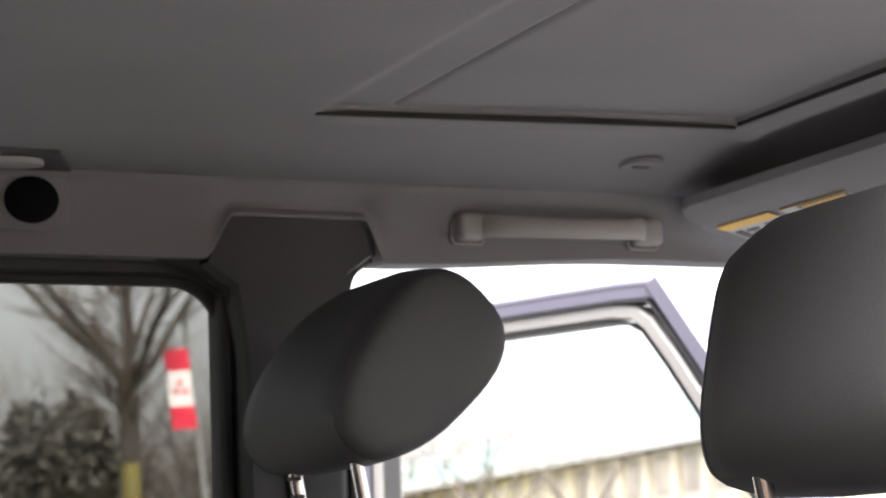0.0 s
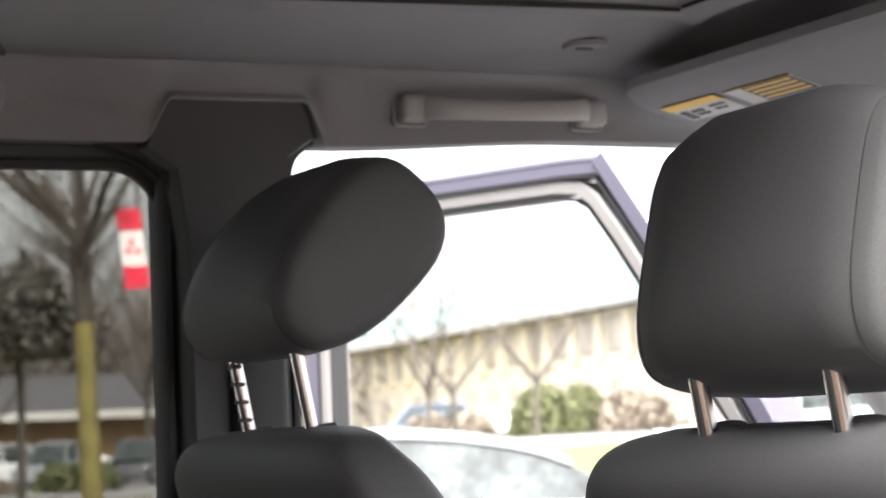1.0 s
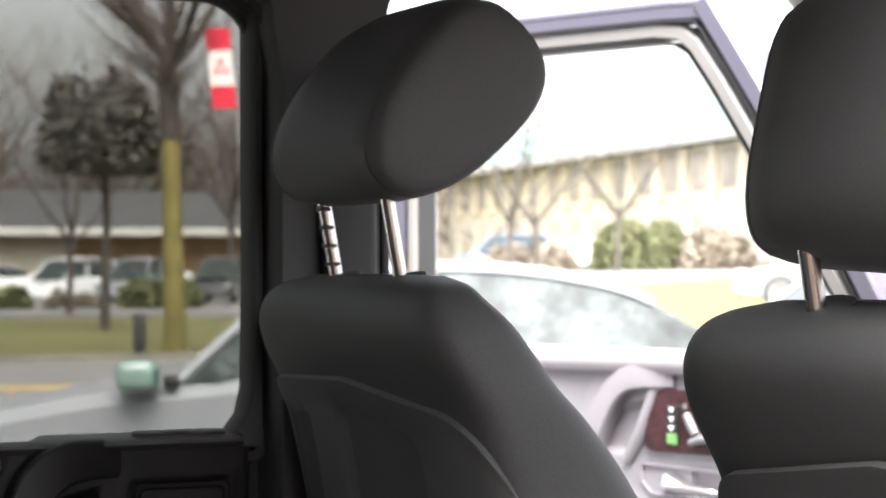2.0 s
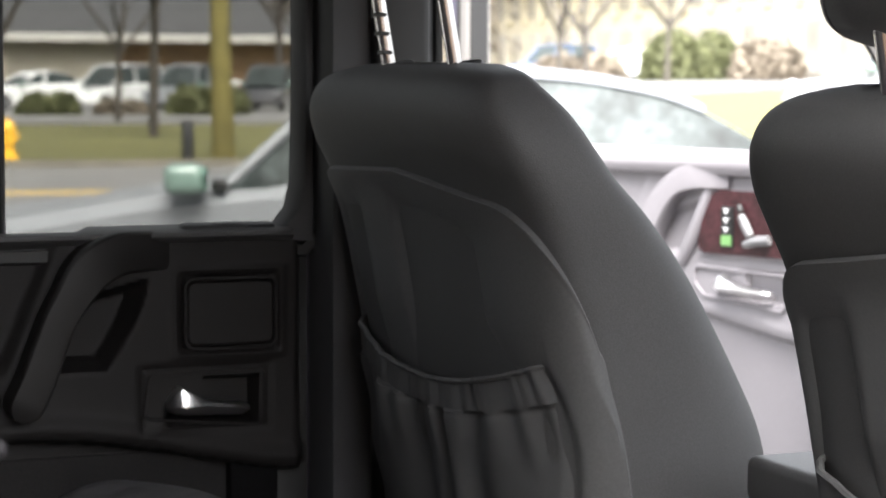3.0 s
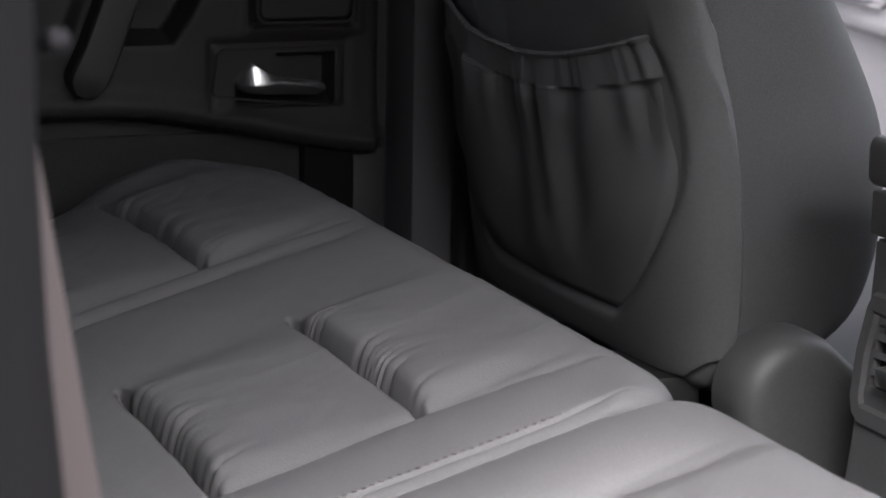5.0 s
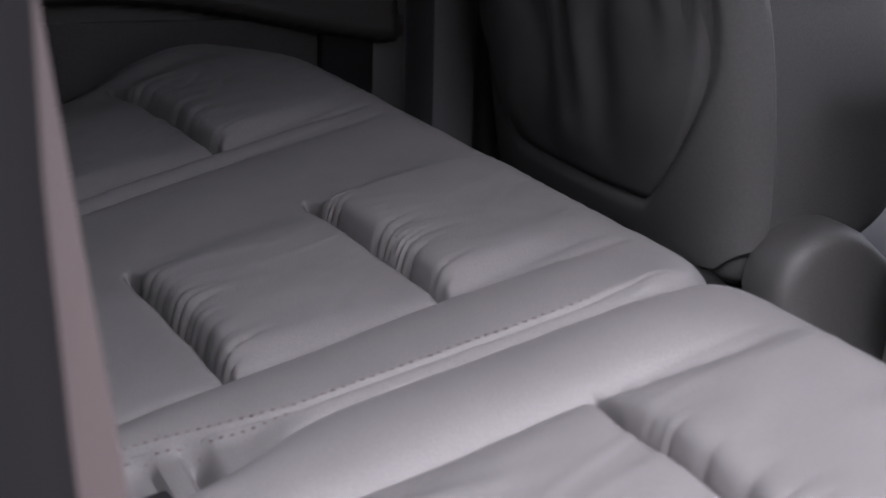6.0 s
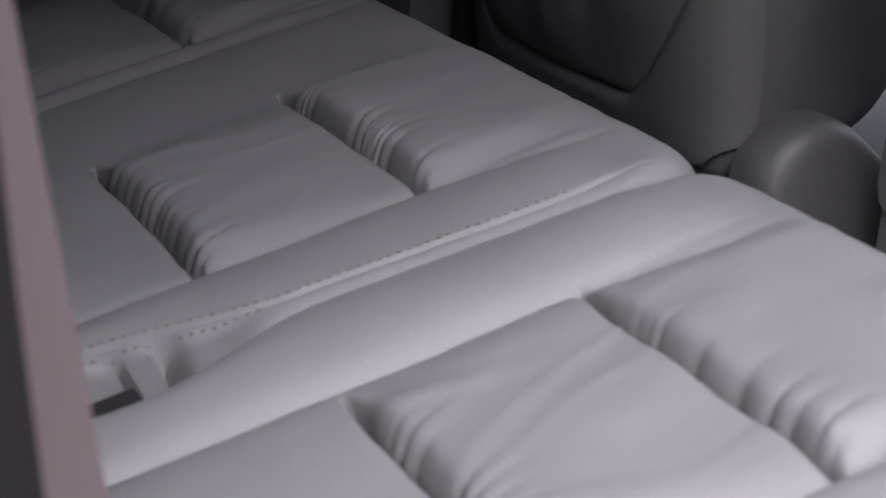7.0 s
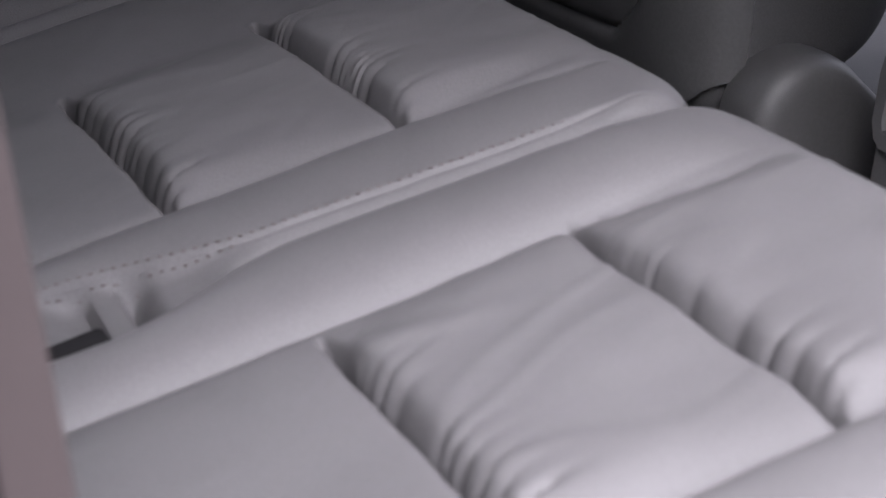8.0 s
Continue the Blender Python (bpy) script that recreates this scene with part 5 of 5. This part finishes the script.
def bare_tree(label, at, trunk_h, r, limb, depth, seed, trunk_mat, lean=0.02, limbs=4, group="bare trees"):
    rng = random.Random(seed)
    t = thing("tree", label, "tree", at, group)
    base = Vector(at)
    b_, tw = bmesh.new(), bmesh.new()
    top = base + Vector((lean * trunk_h, 0, trunk_h))
    bt = tube([base - Vector((0, 0, 0.2)), base + Vector((0, 0, 0.3)), base.lerp(top, 0.5), top], [r * 1.35, r * 1.08, r * 0.95, r * 0.85], 12)
    part("trunk", bt, trunk_mat, t)
    if trunk_mat is MOSSY:
        part("upper_trunk", tube([base.lerp(top, 0.72), base.lerp(top, 0.74), base.lerp(top, 0.9), top], [r * 0.93, r * 1.0, r * 1.02, r * 0.95], 12), BARK, t, "dark bark above the moss")
    for k in range(limbs):
        a = 2 * math.pi * (k + rng.uniform(-0.25, 0.25)) / limbs
        d = Vector((math.cos(a), math.sin(a), rng.uniform(0.7, 1.4))).normalized()
        branch(b_, top - Vector((0, 0, rng.uniform(0, 0.25))), d, limb, r * (0.50 if trunk_mat is MOSSY else 0.62), depth, rng, tw)
    branch(b_, top - Vector((0, 0, 0.1)), Vector((0.1, 0, 1)), limb, r * 0.7, depth, rng, tw)
    # thin shoots round the fork
    for k in range(130 if trunk_mat is MOSSY else 0):
        a = rng.uniform(0.4 * math.pi, 1.75 * math.pi)
        rise = rng.uniform(-0.9, 1.6)
        q = top + Vector((math.cos(a), math.sin(a), 0)) * max(0.05, rise) * rng.uniform(0.1, 0.8) + Vector((0, 0, rise))
        branch(b_, q, Vector((math.cos(a), math.sin(a), rng.uniform(0.1, 1.2))).normalized(), rng.uniform(0.6, 1.5), rng.uniform(0.012, 0.022), 1, rng, tw)
    part("crown", b_, BARK, t)
    tagged(part("fine_crown", tw, TWIG, t), kind="stuff")
    return t


bare_tree("bare street tree with mossy trunk on the verge", (10.72, 34.95, 0.0), 5.0, 0.185, 3.0, 5, 5, MOSSY, lean=-0.02, limbs=5)
far_tree = bare_tree("bare winter tree beyond the car park", (16.0, 62.0, 0.0), 2.2, 0.10, 3.0, 3, 11, BARK)
bare_tree("dense round-crowned bare tree across the road", (15.5, 56.4, 0.0), 4.6, 0.12, 0.95, 4, 21, BARK, limbs=9)
for k, (x, y, s, rz) in enumerate(((11.5, 58, 1.0, 40), (23.5, 66, 1.1, 100), (30, 88, 1.7, 200), (18, 112, 2.0, 300), (25, 118, 2.3, 20), (33, 116, 2.1, 150), (12, 100, 1.8, 250), (38, 122, 2.2, 80),
                                   (29.5, 60, 1.05, 10), (33.5, 66, 1.0, 130), (27.0, 62, 0.9, 220), (40.0, 72, 1.0, 310))):
    copy_thing(far_tree, Matrix.Translation((x, y, ground_z(x, y))) @ pose(0, 0, 0, 0, 0, rz) @ Matrix.Diagonal((s, s, s, 1)))


# hedges: many small leaf cards round an uneven body
def hedge(label, c, size, material, n, seed, leaf=0.14, trunk=0.0):
    rng = random.Random(seed)
    t = thing("tree", label, "tree", (c[0], c[1], 0.0)) if trunk else thing("hedge", label, "hedge", (c[0], c[1], c[2]), "hedges")
    if trunk:
        part("trunk", tube([(c[0], c[1], -0.2), (c[0] + 0.05, c[1], c[2] * 0.5), (c[0], c[1], c[2] + 0.5)], [trunk * 1.3, trunk, trunk * 0.8], 10), BARK, t)
    b_ = bmesh.new()
    for k in range(n):
        a, u = rng.uniform(0, 2 * math.pi), rng.random()
        el = math.asin(u ** 0.8)
        rr = 0.78 + 0.22 * rng.random() + 0.12 * math.sin(3 * a + seed)
        p = Vector((c[0] + size[0] * rr * math.cos(a) * math.cos(el) ** 0.5, c[1] + size[1] * rr * math.sin(a) * math.cos(el) ** 0.5, c[2] + size[2] * rr * math.sin(el)))
        q = Euler((rng.uniform(-1.3, 1.3), rng.uniform(-1.3, 1.3), rng.uniform(0, 6))).to_matrix()
        s = leaf * rng.uniform(0.6, 1.3)
        vs_ = [b_.verts.new(p + q @ Vector(o)) for o in ((-s, -s * 0.5, 0), (s * 0.2, -s * 0.6, 0.2 * s), (s, 0.1 * s, 0), (0.1 * s, s * 0.6, 0.15 * s))]
        b_.faces.new(vs_)
    part("leaves", b_, material, t, smooth=False)
    b_ = bmesh.new()
    bmesh.ops.create_icosphere(b_, subdivisions=3, radius=1.0)
    for v in b_.verts:
        k = 0.72 + 0.16 * noise.noise(v.co * 2.3 + Vector((seed, 0, 0)))
        v.co = Vector((c[0] + v.co.x * size[0] * k, c[1] + v.co.y * size[1] * k, c[2] + max(-0.05, v.co.z) * size[2] * k))
    part("inner_twigs", b_, material, t)


hedge("round clipped green hedge on a grass bank", (43.7, 77.0, 1.0), (2.3, 1.4, 2.1), HEDGE, 5200, 3, 0.13)
hedge("low brown shrub beside the hedge", (46.6, 75.6, 1.0), (1.6, 1.2, 1.7), BROWN_BUSH, 1500, 4, 0.2)
hedge("low brown shrub beside the hedge", (40.0, 79.0, 1.0), (2.2, 1.2, 1.1), BROWN_BUSH, 1500, 6, 0.2)
hedge("low dark green shrub along the car park", (21.2, 70.0, 0.0), (1.5, 0.8, 0.95), HEDGE, 1200, 7)
hedge("low dark green shrub along the car park", (15.9, 71.0, 0.0), (1.1, 0.7, 0.7), HEDGE, 1000, 8)
hedge("low dark green shrub along the car park", (18.4, 71.0, 0.0), (0.9, 0.7, 0.45), BROWN_BUSH, 800, 9)

hedge("dark dense-crowned tree across the road", (13.7, 50.0, 3.7), (1.5, 1.3, 2.3), EVERGREEN, 1700, 12, 0.16, 0.09)

# yellow hydrant
hyd = thing("fire_hydrant", "yellow painted fire hydrant on the verge", "hydrant", (7.19, 35.86, 0.0))
rings = [[(7.19 + r * math.cos(a), 35.86 + r * math.sin(a), z) for a in [2 * math.pi * k / 16 for k in range(16)]] for r, z in
         ((0.17, -0.05), (0.17, 0.04), (0.115, 0.05), (0.11, 0.42), (0.15, 0.43), (0.15, 0.47), (0.12, 0.49), (0.10, 0.56), (0.05, 0.61), (0.03, 0.62), (0.03, 0.66))]
part("barrel", loft(rings), YELLOW_PAINT, hyd)
for sgn in (-1, 1):
    part("outlet", tube([(7.19, 35.86, 0.34), (7.19 + sgn * 0.17, 35.86, 0.34)], [0.06, 0.065], 12), YELLOW_PAINT, hyd)
part("outlet", tube([(7.19, 35.86, 0.30), (7.19, 35.69, 0.30)], [0.075, 0.08], 12), YELLOW_PAINT, hyd)
# dark bollard
bol = thing("bollard", "black rubber road bollard", "bollard", (9.27, 32.2, 0.0))
rings = [[(9.27 + r * math.cos(a), 32.2 + r * math.sin(a), z) for a in [2 * math.pi * k / 14 for k in range(14)]] for r, z in ((0.16, 0.0), (0.15, 0.04), (0.10, 0.05), (0.10, 0.66), (0.085, 0.69), (0.03, 0.70))]
part("post", loft(rings), BLACK, bol)
# orange marker on the road
mk = thing("road_marker", "small orange marker on the road", "marker", (4.72, 21.6, 0.0))
part("cone", loft([[(4.72 + r * math.cos(a), 21.6 + r * math.sin(a), z) for a in [2 * math.pi * k / 10 for k in range(10)]] for r, z in ((0.06, 0.0), (0.055, 0.02), (0.02, 0.10), (0.01, 0.11))]), ORANGE, mk)
# banner on a leaning pole
ban = thing("street_banner", "red and white banner on a leaning street pole", "banner", (12.3, 35.4, 0.0))
def lean(x, z):
    return x + (z - 3.0) * -0.105
part("pole", tube([(lean(12.16, 0), 35.42, -0.1), (lean(12.16, 6.2), 35.42, 6.2)], [0.06, 0.045], 10), POLE, ban)
def flag_box(z0, z1, dz=0.0, x0=-0.47, x1=-0.02):
    c = [(lean(12.16, z) + o, z + (o + 0.25) * 0.06) for o, z in ((x0, z0), (x1, z0), (x1, z1), (x0, z1))]
    return loft([[(a, 35.40, b) for a, b in c], [(a, 35.38 + dz, b) for a, b in c]])
part("cloth", flag_box(4.22, 5.64), BANNER_WHITE, ban, "white banner cloth", smooth=False)
part("red_field", flag_box(5.25, 5.64, -0.01), BANNER_RED, ban, smooth=False)
part("red_field", flag_box(4.22, 4.62, -0.01), BANNER_RED, ban, smooth=False)
for ox, oz in ((0, 0.10), (-0.085, -0.05), (0.085, -0.05)):
    c = [(lean(12.16, 4.93 + oz) - 0.245 + ox + dx, 4.93 + oz + dz) for dx, dz in ((0, -0.075), (0.06, 0), (0, 0.075), (-0.06, 0))]
    part("emblem_shape", loft([[(a, 35.38, b) for a, b in c], [(a, 35.368, b) for a, b in c]]), BANNER_RED, ban, smooth=False)


# ---- cars ----
def car(label, paint, m, van=False, mirrors=(-1, 1), steep=False, group="parked cars"):
    """A saloon, 4.6 m long with its nose towards -x, or a taller estate."""
    t = thing("car", label, "car", (0, 0, 0), group)
    h = 1.72 if van else 1.45
    W = 0.88

    def ring_low(x, zt, zb, w):
        return [(x, -w, zb + 0.05), (x, -w, zb + (zt - zb) * 0.55), (x, -w * 0.985, zt - 0.06), (x, -w * 0.92, zt), (x, w * 0.92, zt), (x, w * 0.985, zt - 0.06), (x, w, zb + (zt - zb) * 0.55), (x, w, zb + 0.05), (x, w * 0.8, zb), (x, -w * 0.8, zb)]
    low = [(-2.30, 0.62, 0.30, 0.62), (-2.24, 0.74, 0.22, 0.76), (-2.0, 0.74, 0.20, 0.85), (-1.4, 0.815, 0.20, W), (-0.85, 0.91, 0.20, W), (0.0, 0.98, 0.20, W), (1.3, 1.00, 0.20, W), (1.9, 1.02, 0.22, 0.86), (2.2, 0.98, 0.26, 0.80), (2.30, 0.80, 0.34, 0.70)]
    part("body", loft([ring_low(*r) for r in low]), paint, t)
    # greenhouse: pillars and roof as a shell, glass inset
    if van:
        sec = [(-0.95, 0.97, 0.80), (-0.25, h - 0.06, 0.66), (0.2, h, 0.66), (1.9, h - 0.03, 0.66), (2.15, h - 0.14, 0.64), (2.28, 1.0, 0.76)]
    else:
        sec = refine(((-0.62, 0.96, 0.80), (0.10, h - 0.10, 0.62), (0.42, h - 0.015, 0.60), (0.85, h, 0.60), (1.25, h - 0.035, 0.60), (1.62, h - 0.14, 0.62), (2.12, 1.02, 0.76)), 4)
    if steep:
        sec = refine(((-0.56, 0.96, 0.80), (-0.14, h - 0.12, 0.66), (0.16, h - 0.005, 0.62), (0.75, h + 0.02, 0.61), (1.25, h - 0.03, 0.60), (1.62, h - 0.14, 0.62), (2.12, 1.02, 0.76)), 4)
    # roof skin
    rf = []
    for x, z, w in sec:
        rf.append([(x, -w, z - 0.03), (x, -w * 0.93, z), (x, -w * 0.5, z + 0.015), (x, w * 0.5, z + 0.015), (x, w * 0.93, z), (x, w, z - 0.03), (x, w * 0.9, z - 0.06), (x, -w * 0.9, z - 0.06)])
    mid = [r for r, (x, z, w) in zip(rf, sec) if z > h - 0.2]
    part("roof", loft(mid), paint, t)
    gl = []
    for x, z, w in sec:
        zb = 0.94
        gl.append([(x, -0.82, zb), (x, -w * 0.97, z - 0.035), (x, -w * 0.5, z - 0.012), (x, w * 0.5, z - 0.012), (x, w * 0.97, z - 0.035), (x, 0.82, zb)])
    part("window_glass", loft(gl), CAR_GLASS, t, "dark car windows with mottled reflections in the colour")
    # pillars
    for sgn in (-1, 1):
        k = len(sec) // 3 if not van else 2
        part("pillar", tube([(x, sgn * w * 0.99, z - 0.03) for x, z, w in sec[:k + 1]], 0.030, 8), paint, t)
        xm = 0.42
        part("pillar", tube([(xm, sgn * 0.82, 0.95), (xm + 0.08, sgn * 0.61, h - 0.04)], 0.04, 8), paint, t)
        part("pillar", tube([(x, sgn * w * 0.99, z - 0.03) for x, z, w in sec[-3:]], [0.045, 0.06, 0.09], 8), paint, t)
        if sgn in mirrors:
            b_ = rbox(-0.80, -0.62, sgn * 0.93 - 0.10, sgn * 0.93 + 0.10, 0.92, 1.055, 0.045, 4)
            mi = part("mirror", b_, MIRROR_SHELL, t, "mirror housing coloured with the mirror's green reflection")
            b_ = rbox(-0.625, -0.612, sgn * 0.93 - 0.085, sgn * 0.93 + 0.085, 0.935, 1.04, 0.005, 2)
            part("mirror_glass", b_, MIRROR_GLASS, mi, "mirror glass with a green reflection in its colour")
            part("mirror_base", rbox(-0.60, -0.53, sgn * 0.85 - 0.03, sgn * 0.85 + 0.03, 0.93, 0.985, 0.015, 2), BLACK, t)
        for x in (-1.42, 1.38):
            wh = part("wheel", loft([[(x + r * math.cos(a_), sgn * y, 0.32 + r * math.sin(a_)) for a_ in [2 * math.pi * k / 24 for k in range(24)]] for r, y in ((0.27, 0.68), (0.32, 0.70), (0.32, 0.87), (0.30, 0.895), (0.22, 0.90))]), TYRE, t)
            part("rim", loft([[(x + r * math.cos(a_), sgn * y, 0.32 + r * math.sin(a_)) for a_ in [2 * math.pi * k / 20 for k in range(20)]] for r, y in ((0.22, 0.88), (0.215, 0.908), (0.12, 0.895), (0.05, 0.905))]), RIM, wh)
        part("headlight", rbox(-2.25, -1.98, sgn * 0.66 - 0.12, sgn * 0.66 + 0.12, 0.60, 0.74, 0.04, 3), LAMP_CLEAR, t)
        part("tail_light", rbox(2.12, 2.27, sgn * 0.66 - 0.12, sgn * 0.66 + 0.12, 0.74, 0.92, 0.03, 3), LAMP_RED, t)
    part("bumper", rbox(-2.34, -2.1, -0.70, 0.70, 0.28, 0.48, 0.06, 3), paint, t)
    part("bumper", rbox(2.1, 2.34, -0.70, 0.70, 0.32, 0.55, 0.06, 3), paint, t)
    t.matrix_basis = m
    return t


def at_lot(x, y, rz):
    return Matrix.Translation((x, y, ground_z(x, y))) @ pose(0, 0, 0, 0, 0, rz)


silver = car("pale silver saloon parked close by", CAR_SILVER, at_lot(3.05, 8.55, -22), mirrors=(-1,), steep=True)
white = car("white saloon in the car park", CAR_WHITE, at_lot(17.3, 80.6, 20))
copy_thing(white, at_lot(24.5, 84.0, 15))
estate = car("white estate car in the car park", CAR_WHITE, at_lot(20.6, 80.2, 35), van=True)
dark = car("black estate car in the car park", CAR_DARK, at_lot(26.3, 78.6, 60), van=True)
silver2 = car("silver estate car in the car park", CAR_SILVER, at_lot(23.2, 79.3, 50), van=True)
blue = car("blue estate car on the far forecourt", CAR_BLUE, at_lot(43.0, 88.0, 20), van=True)
copy_thing(white, at_lot(47.5, 90.0, 10))
copy_thing(silver, at_lot(7.3, 10.2, -22))
copy_thing(silver2, at_lot(23.4, 32.8, -35))


# the running gear that carries the cabin
chassis = thing("chassis", "black underbody frame on four worn tyres", "chassis", (0.0, 0.0, 0.0))
part("frame", rbox(-1.50, 1.60, -0.50, 0.52, 0.40, 0.615, 0.03), BLACK, chassis)
for x in (-1.05, 1.45):
    for sgn in (-1, 1):
        wh = part("wheel", loft([[(x + r * math.cos(a), sgn * y, 0.37 + r * math.sin(a)) for a in [2 * math.pi * k / 28 for k in range(28)]] for r, y in ((0.30, 0.50), (0.37, 0.53), (0.37, 0.70), (0.35, 0.73), (0.25, 0.735))]), TYRE, chassis)
        part("rim", loft([[(x + r * math.cos(a), sgn * y, 0.37 + r * math.sin(a)) for a in [2 * math.pi * k / 24 for k in range(24)]] for r, y in ((0.25, 0.72), (0.245, 0.742), (0.14, 0.73), (0.06, 0.74))]), RIM, wh)


# ---- buildings ----
low_b = thing("low_building", "low beige building with a dark overhanging roof", "building", (20.0, 106.0, 0.0), "buildings")
part("wall", rbox(4.0, 27.5, 106, 120, -0.2, 3.0, 0.02), WALL_TAN, low_b)
part("wall", rbox(27.5, 37.0, 107, 120, -0.2, 3.0, 0.02), WALL_BRICK, low_b, "brown brick wing")
part("roof", loft([[(x, 105.0, 3.0), (x, 105.0, 3.3), (x, 113, 5.4), (x, 121, 3.3), (x, 121, 3.0)] for x in (3.0, 38.0)]), ROOF_DARK, low_b)
part("fascia", rbox(3.0, 38.0, 104.9, 105.05, 2.9, 3.3, 0.01), FASCIA, low_b)
for k in range(3):
    part("window", rbox(8.0 + 6 * k, 10.0 + 6 * k, 105.9, 106.02, 1.0, 2.3, 0.01), WINDOW_HAZED, low_b)

grand = thing("civic_building", "long beige building with green metal roof and pilasters", "building", (60.0, 114.0, 1.0), "buildings")
ang = math.atan2(-0.988, -0.157)
base = Matrix.Translation((65.7, 169.0, 0)) @ Matrix.Rotation(ang, 4, "Z")


def gbox(x0, x1, y0, y1, z0, z1, r=0.02):
    return rbox(x0, x1, y0, y1, z0, z1, r, 1, m=base)


part("wall", gbox(0, 112, 0.4, 12, -0.3, 7.0), WALL_BEIGE, grand)
part("roof", loft([[base @ Vector(p) for p in ((x, -1.0, 7.1), (x, -1.0, 7.35), (x, 6, 10.2), (x, 13, 7.35), (x, 13, 7.1))] for x in (-1, 113)]), ROOF_GREEN, grand, "green metal roof")
part("fascia", gbox(-1, 113, -1.05, -0.95, 6.95, 7.3), FASCIA, grand)
for k in range(31):
    x = 1.0 + k * 3.6
    part("pilaster", gbox(x, x + 0.9, 0.1, 0.5, 4.5, 6.95), WALL_BEIGE, grand)
    w = part("window", gbox(x + 1.25, x + 3.2, 0.28, 0.45, 4.9, 6.7), FASCIA, grand)
    part("pane", gbox(x + 1.35, x + 2.15, 0.22, 0.34, 5.0, 6.6), WINDOW_HAZED, w)
    part("pane", gbox(x + 2.3, x + 3.1, 0.22, 0.34, 5.0, 6.6), WINDOW_HAZED, w)
    w = part("window", gbox(x + 1.25, x + 3.2, 0.28, 0.45, 1.4, 3.8), FASCIA, grand)
    part("pane", gbox(x + 1.35, x + 3.1, 0.22, 0.34, 1.5, 3.7), WINDOW_HAZED, w)

# unseen wall added behind the viewer to block sky light; concrete apron before it
bm = rbox(-16.0, 14.0, -4.6, -4.2, -0.2, 1.5, 0.03)
rbox(-16.0, -1.2, -3.4, -3.0, -0.2, 3.2, 0.03, bm=bm)
setting("wall_light_block", bm, WALL_BRICK, "unseen brown wall added behind the car to block light", "wall")
# unseen pale ground, added as a reflector for the headliner
bm = grid(span(-16, 14, 1.5), span(-4.3, -0.9, 0.5), lambda x, y: (x, y, 0.012), skirt=(0, 0, -0.05))
setting("apron", bm, CONCRETE, "unseen pale concrete apron added to bounce light into the car", "pavement")

# lamp pole by the forecourt
lp = thing("street_lamp", "grey street lamp pole on the forecourt", "street lamp", (31.5, 44.0, 0.0))
part("pole", tube([(31.5, 44.0, 0.0), (31.5, 44.0, 9.0)], [0.16, 0.10], 10), POLE, lp)
part("lamp_head", rbox(30.6, 31.6, 43.8, 44.2, 8.9, 9.1, 0.05), POLE, lp)

# thicket of bare shrubs and saplings beyond the car park
rng = random.Random(9)
bm = bmesh.new()
for k in range(110):
    x, y = rng.uniform(2, 62), rng.uniform(122, 134)
    hgt = rng.uniform(5, 12)
    p = Vector((x, y, -0.2))
    tube([p, p + Vector((rng.uniform(-0.4, 0.4), 0, hgt * 0.5)), p + Vector((rng.uniform(-1, 1), 0, hgt))], [0.16, 0.11, 0.03], 4, bm, cap=False)
    for j in range(44):
        q = p + Vector((0, 0, hgt * rng.uniform(0.12, 0.98)))
        a = rng.uniform(0, 6.28)
        ln = rng.uniform(0.8, 2.6)
        tube([q, q + Vector((math.cos(a) * ln, math.sin(a) * ln, ln * rng.uniform(0.3, 1.2)))], [0.06, 0.02], 3, bm, cap=False)
thicket = link_mesh("far_thicket", bm, TWIG)
tagged(thicket, "dense grey-brown bare thicket behind the car park", "thicket", kind="stuff")

# distant wooded rise that closes the view
rng = random.Random(4)
bm = bmesh.new()
for k in range(170):
    x = rng.uniform(-120, 260)
    y = rng.uniform(150, 175)
    hgt = rng.uniform(7, 12)
    p = Vector((x, y, -0.2))
    tube([p, p + Vector((rng.uniform(-0.4, 0.4), 0, hgt * 0.5)), p + Vector((rng.uniform(-1, 1), 0, hgt))], [0.22, 0.16, 0.03], 5, bm, cap=False)
    for j in range(16):
        q = p + Vector((0, 0, hgt * rng.uniform(0.3, 0.95)))
        a = rng.uniform(0, 6.28)
        ln = rng.uniform(1.2, 3.2)
        tube([q, q + Vector((math.cos(a) * ln * 0.6, math.sin(a) * ln * 0.6, ln * 0.5)), q + Vector((math.cos(a) * ln, math.sin(a) * ln, ln * 1.1))], [0.08, 0.05, 0.02], 4, bm, cap=False)
woods = link_mesh("far_woods", bm, TWIG)
tagged(woods, "bare grey-brown winter woods beyond the buildings", "woods", kind="stuff")
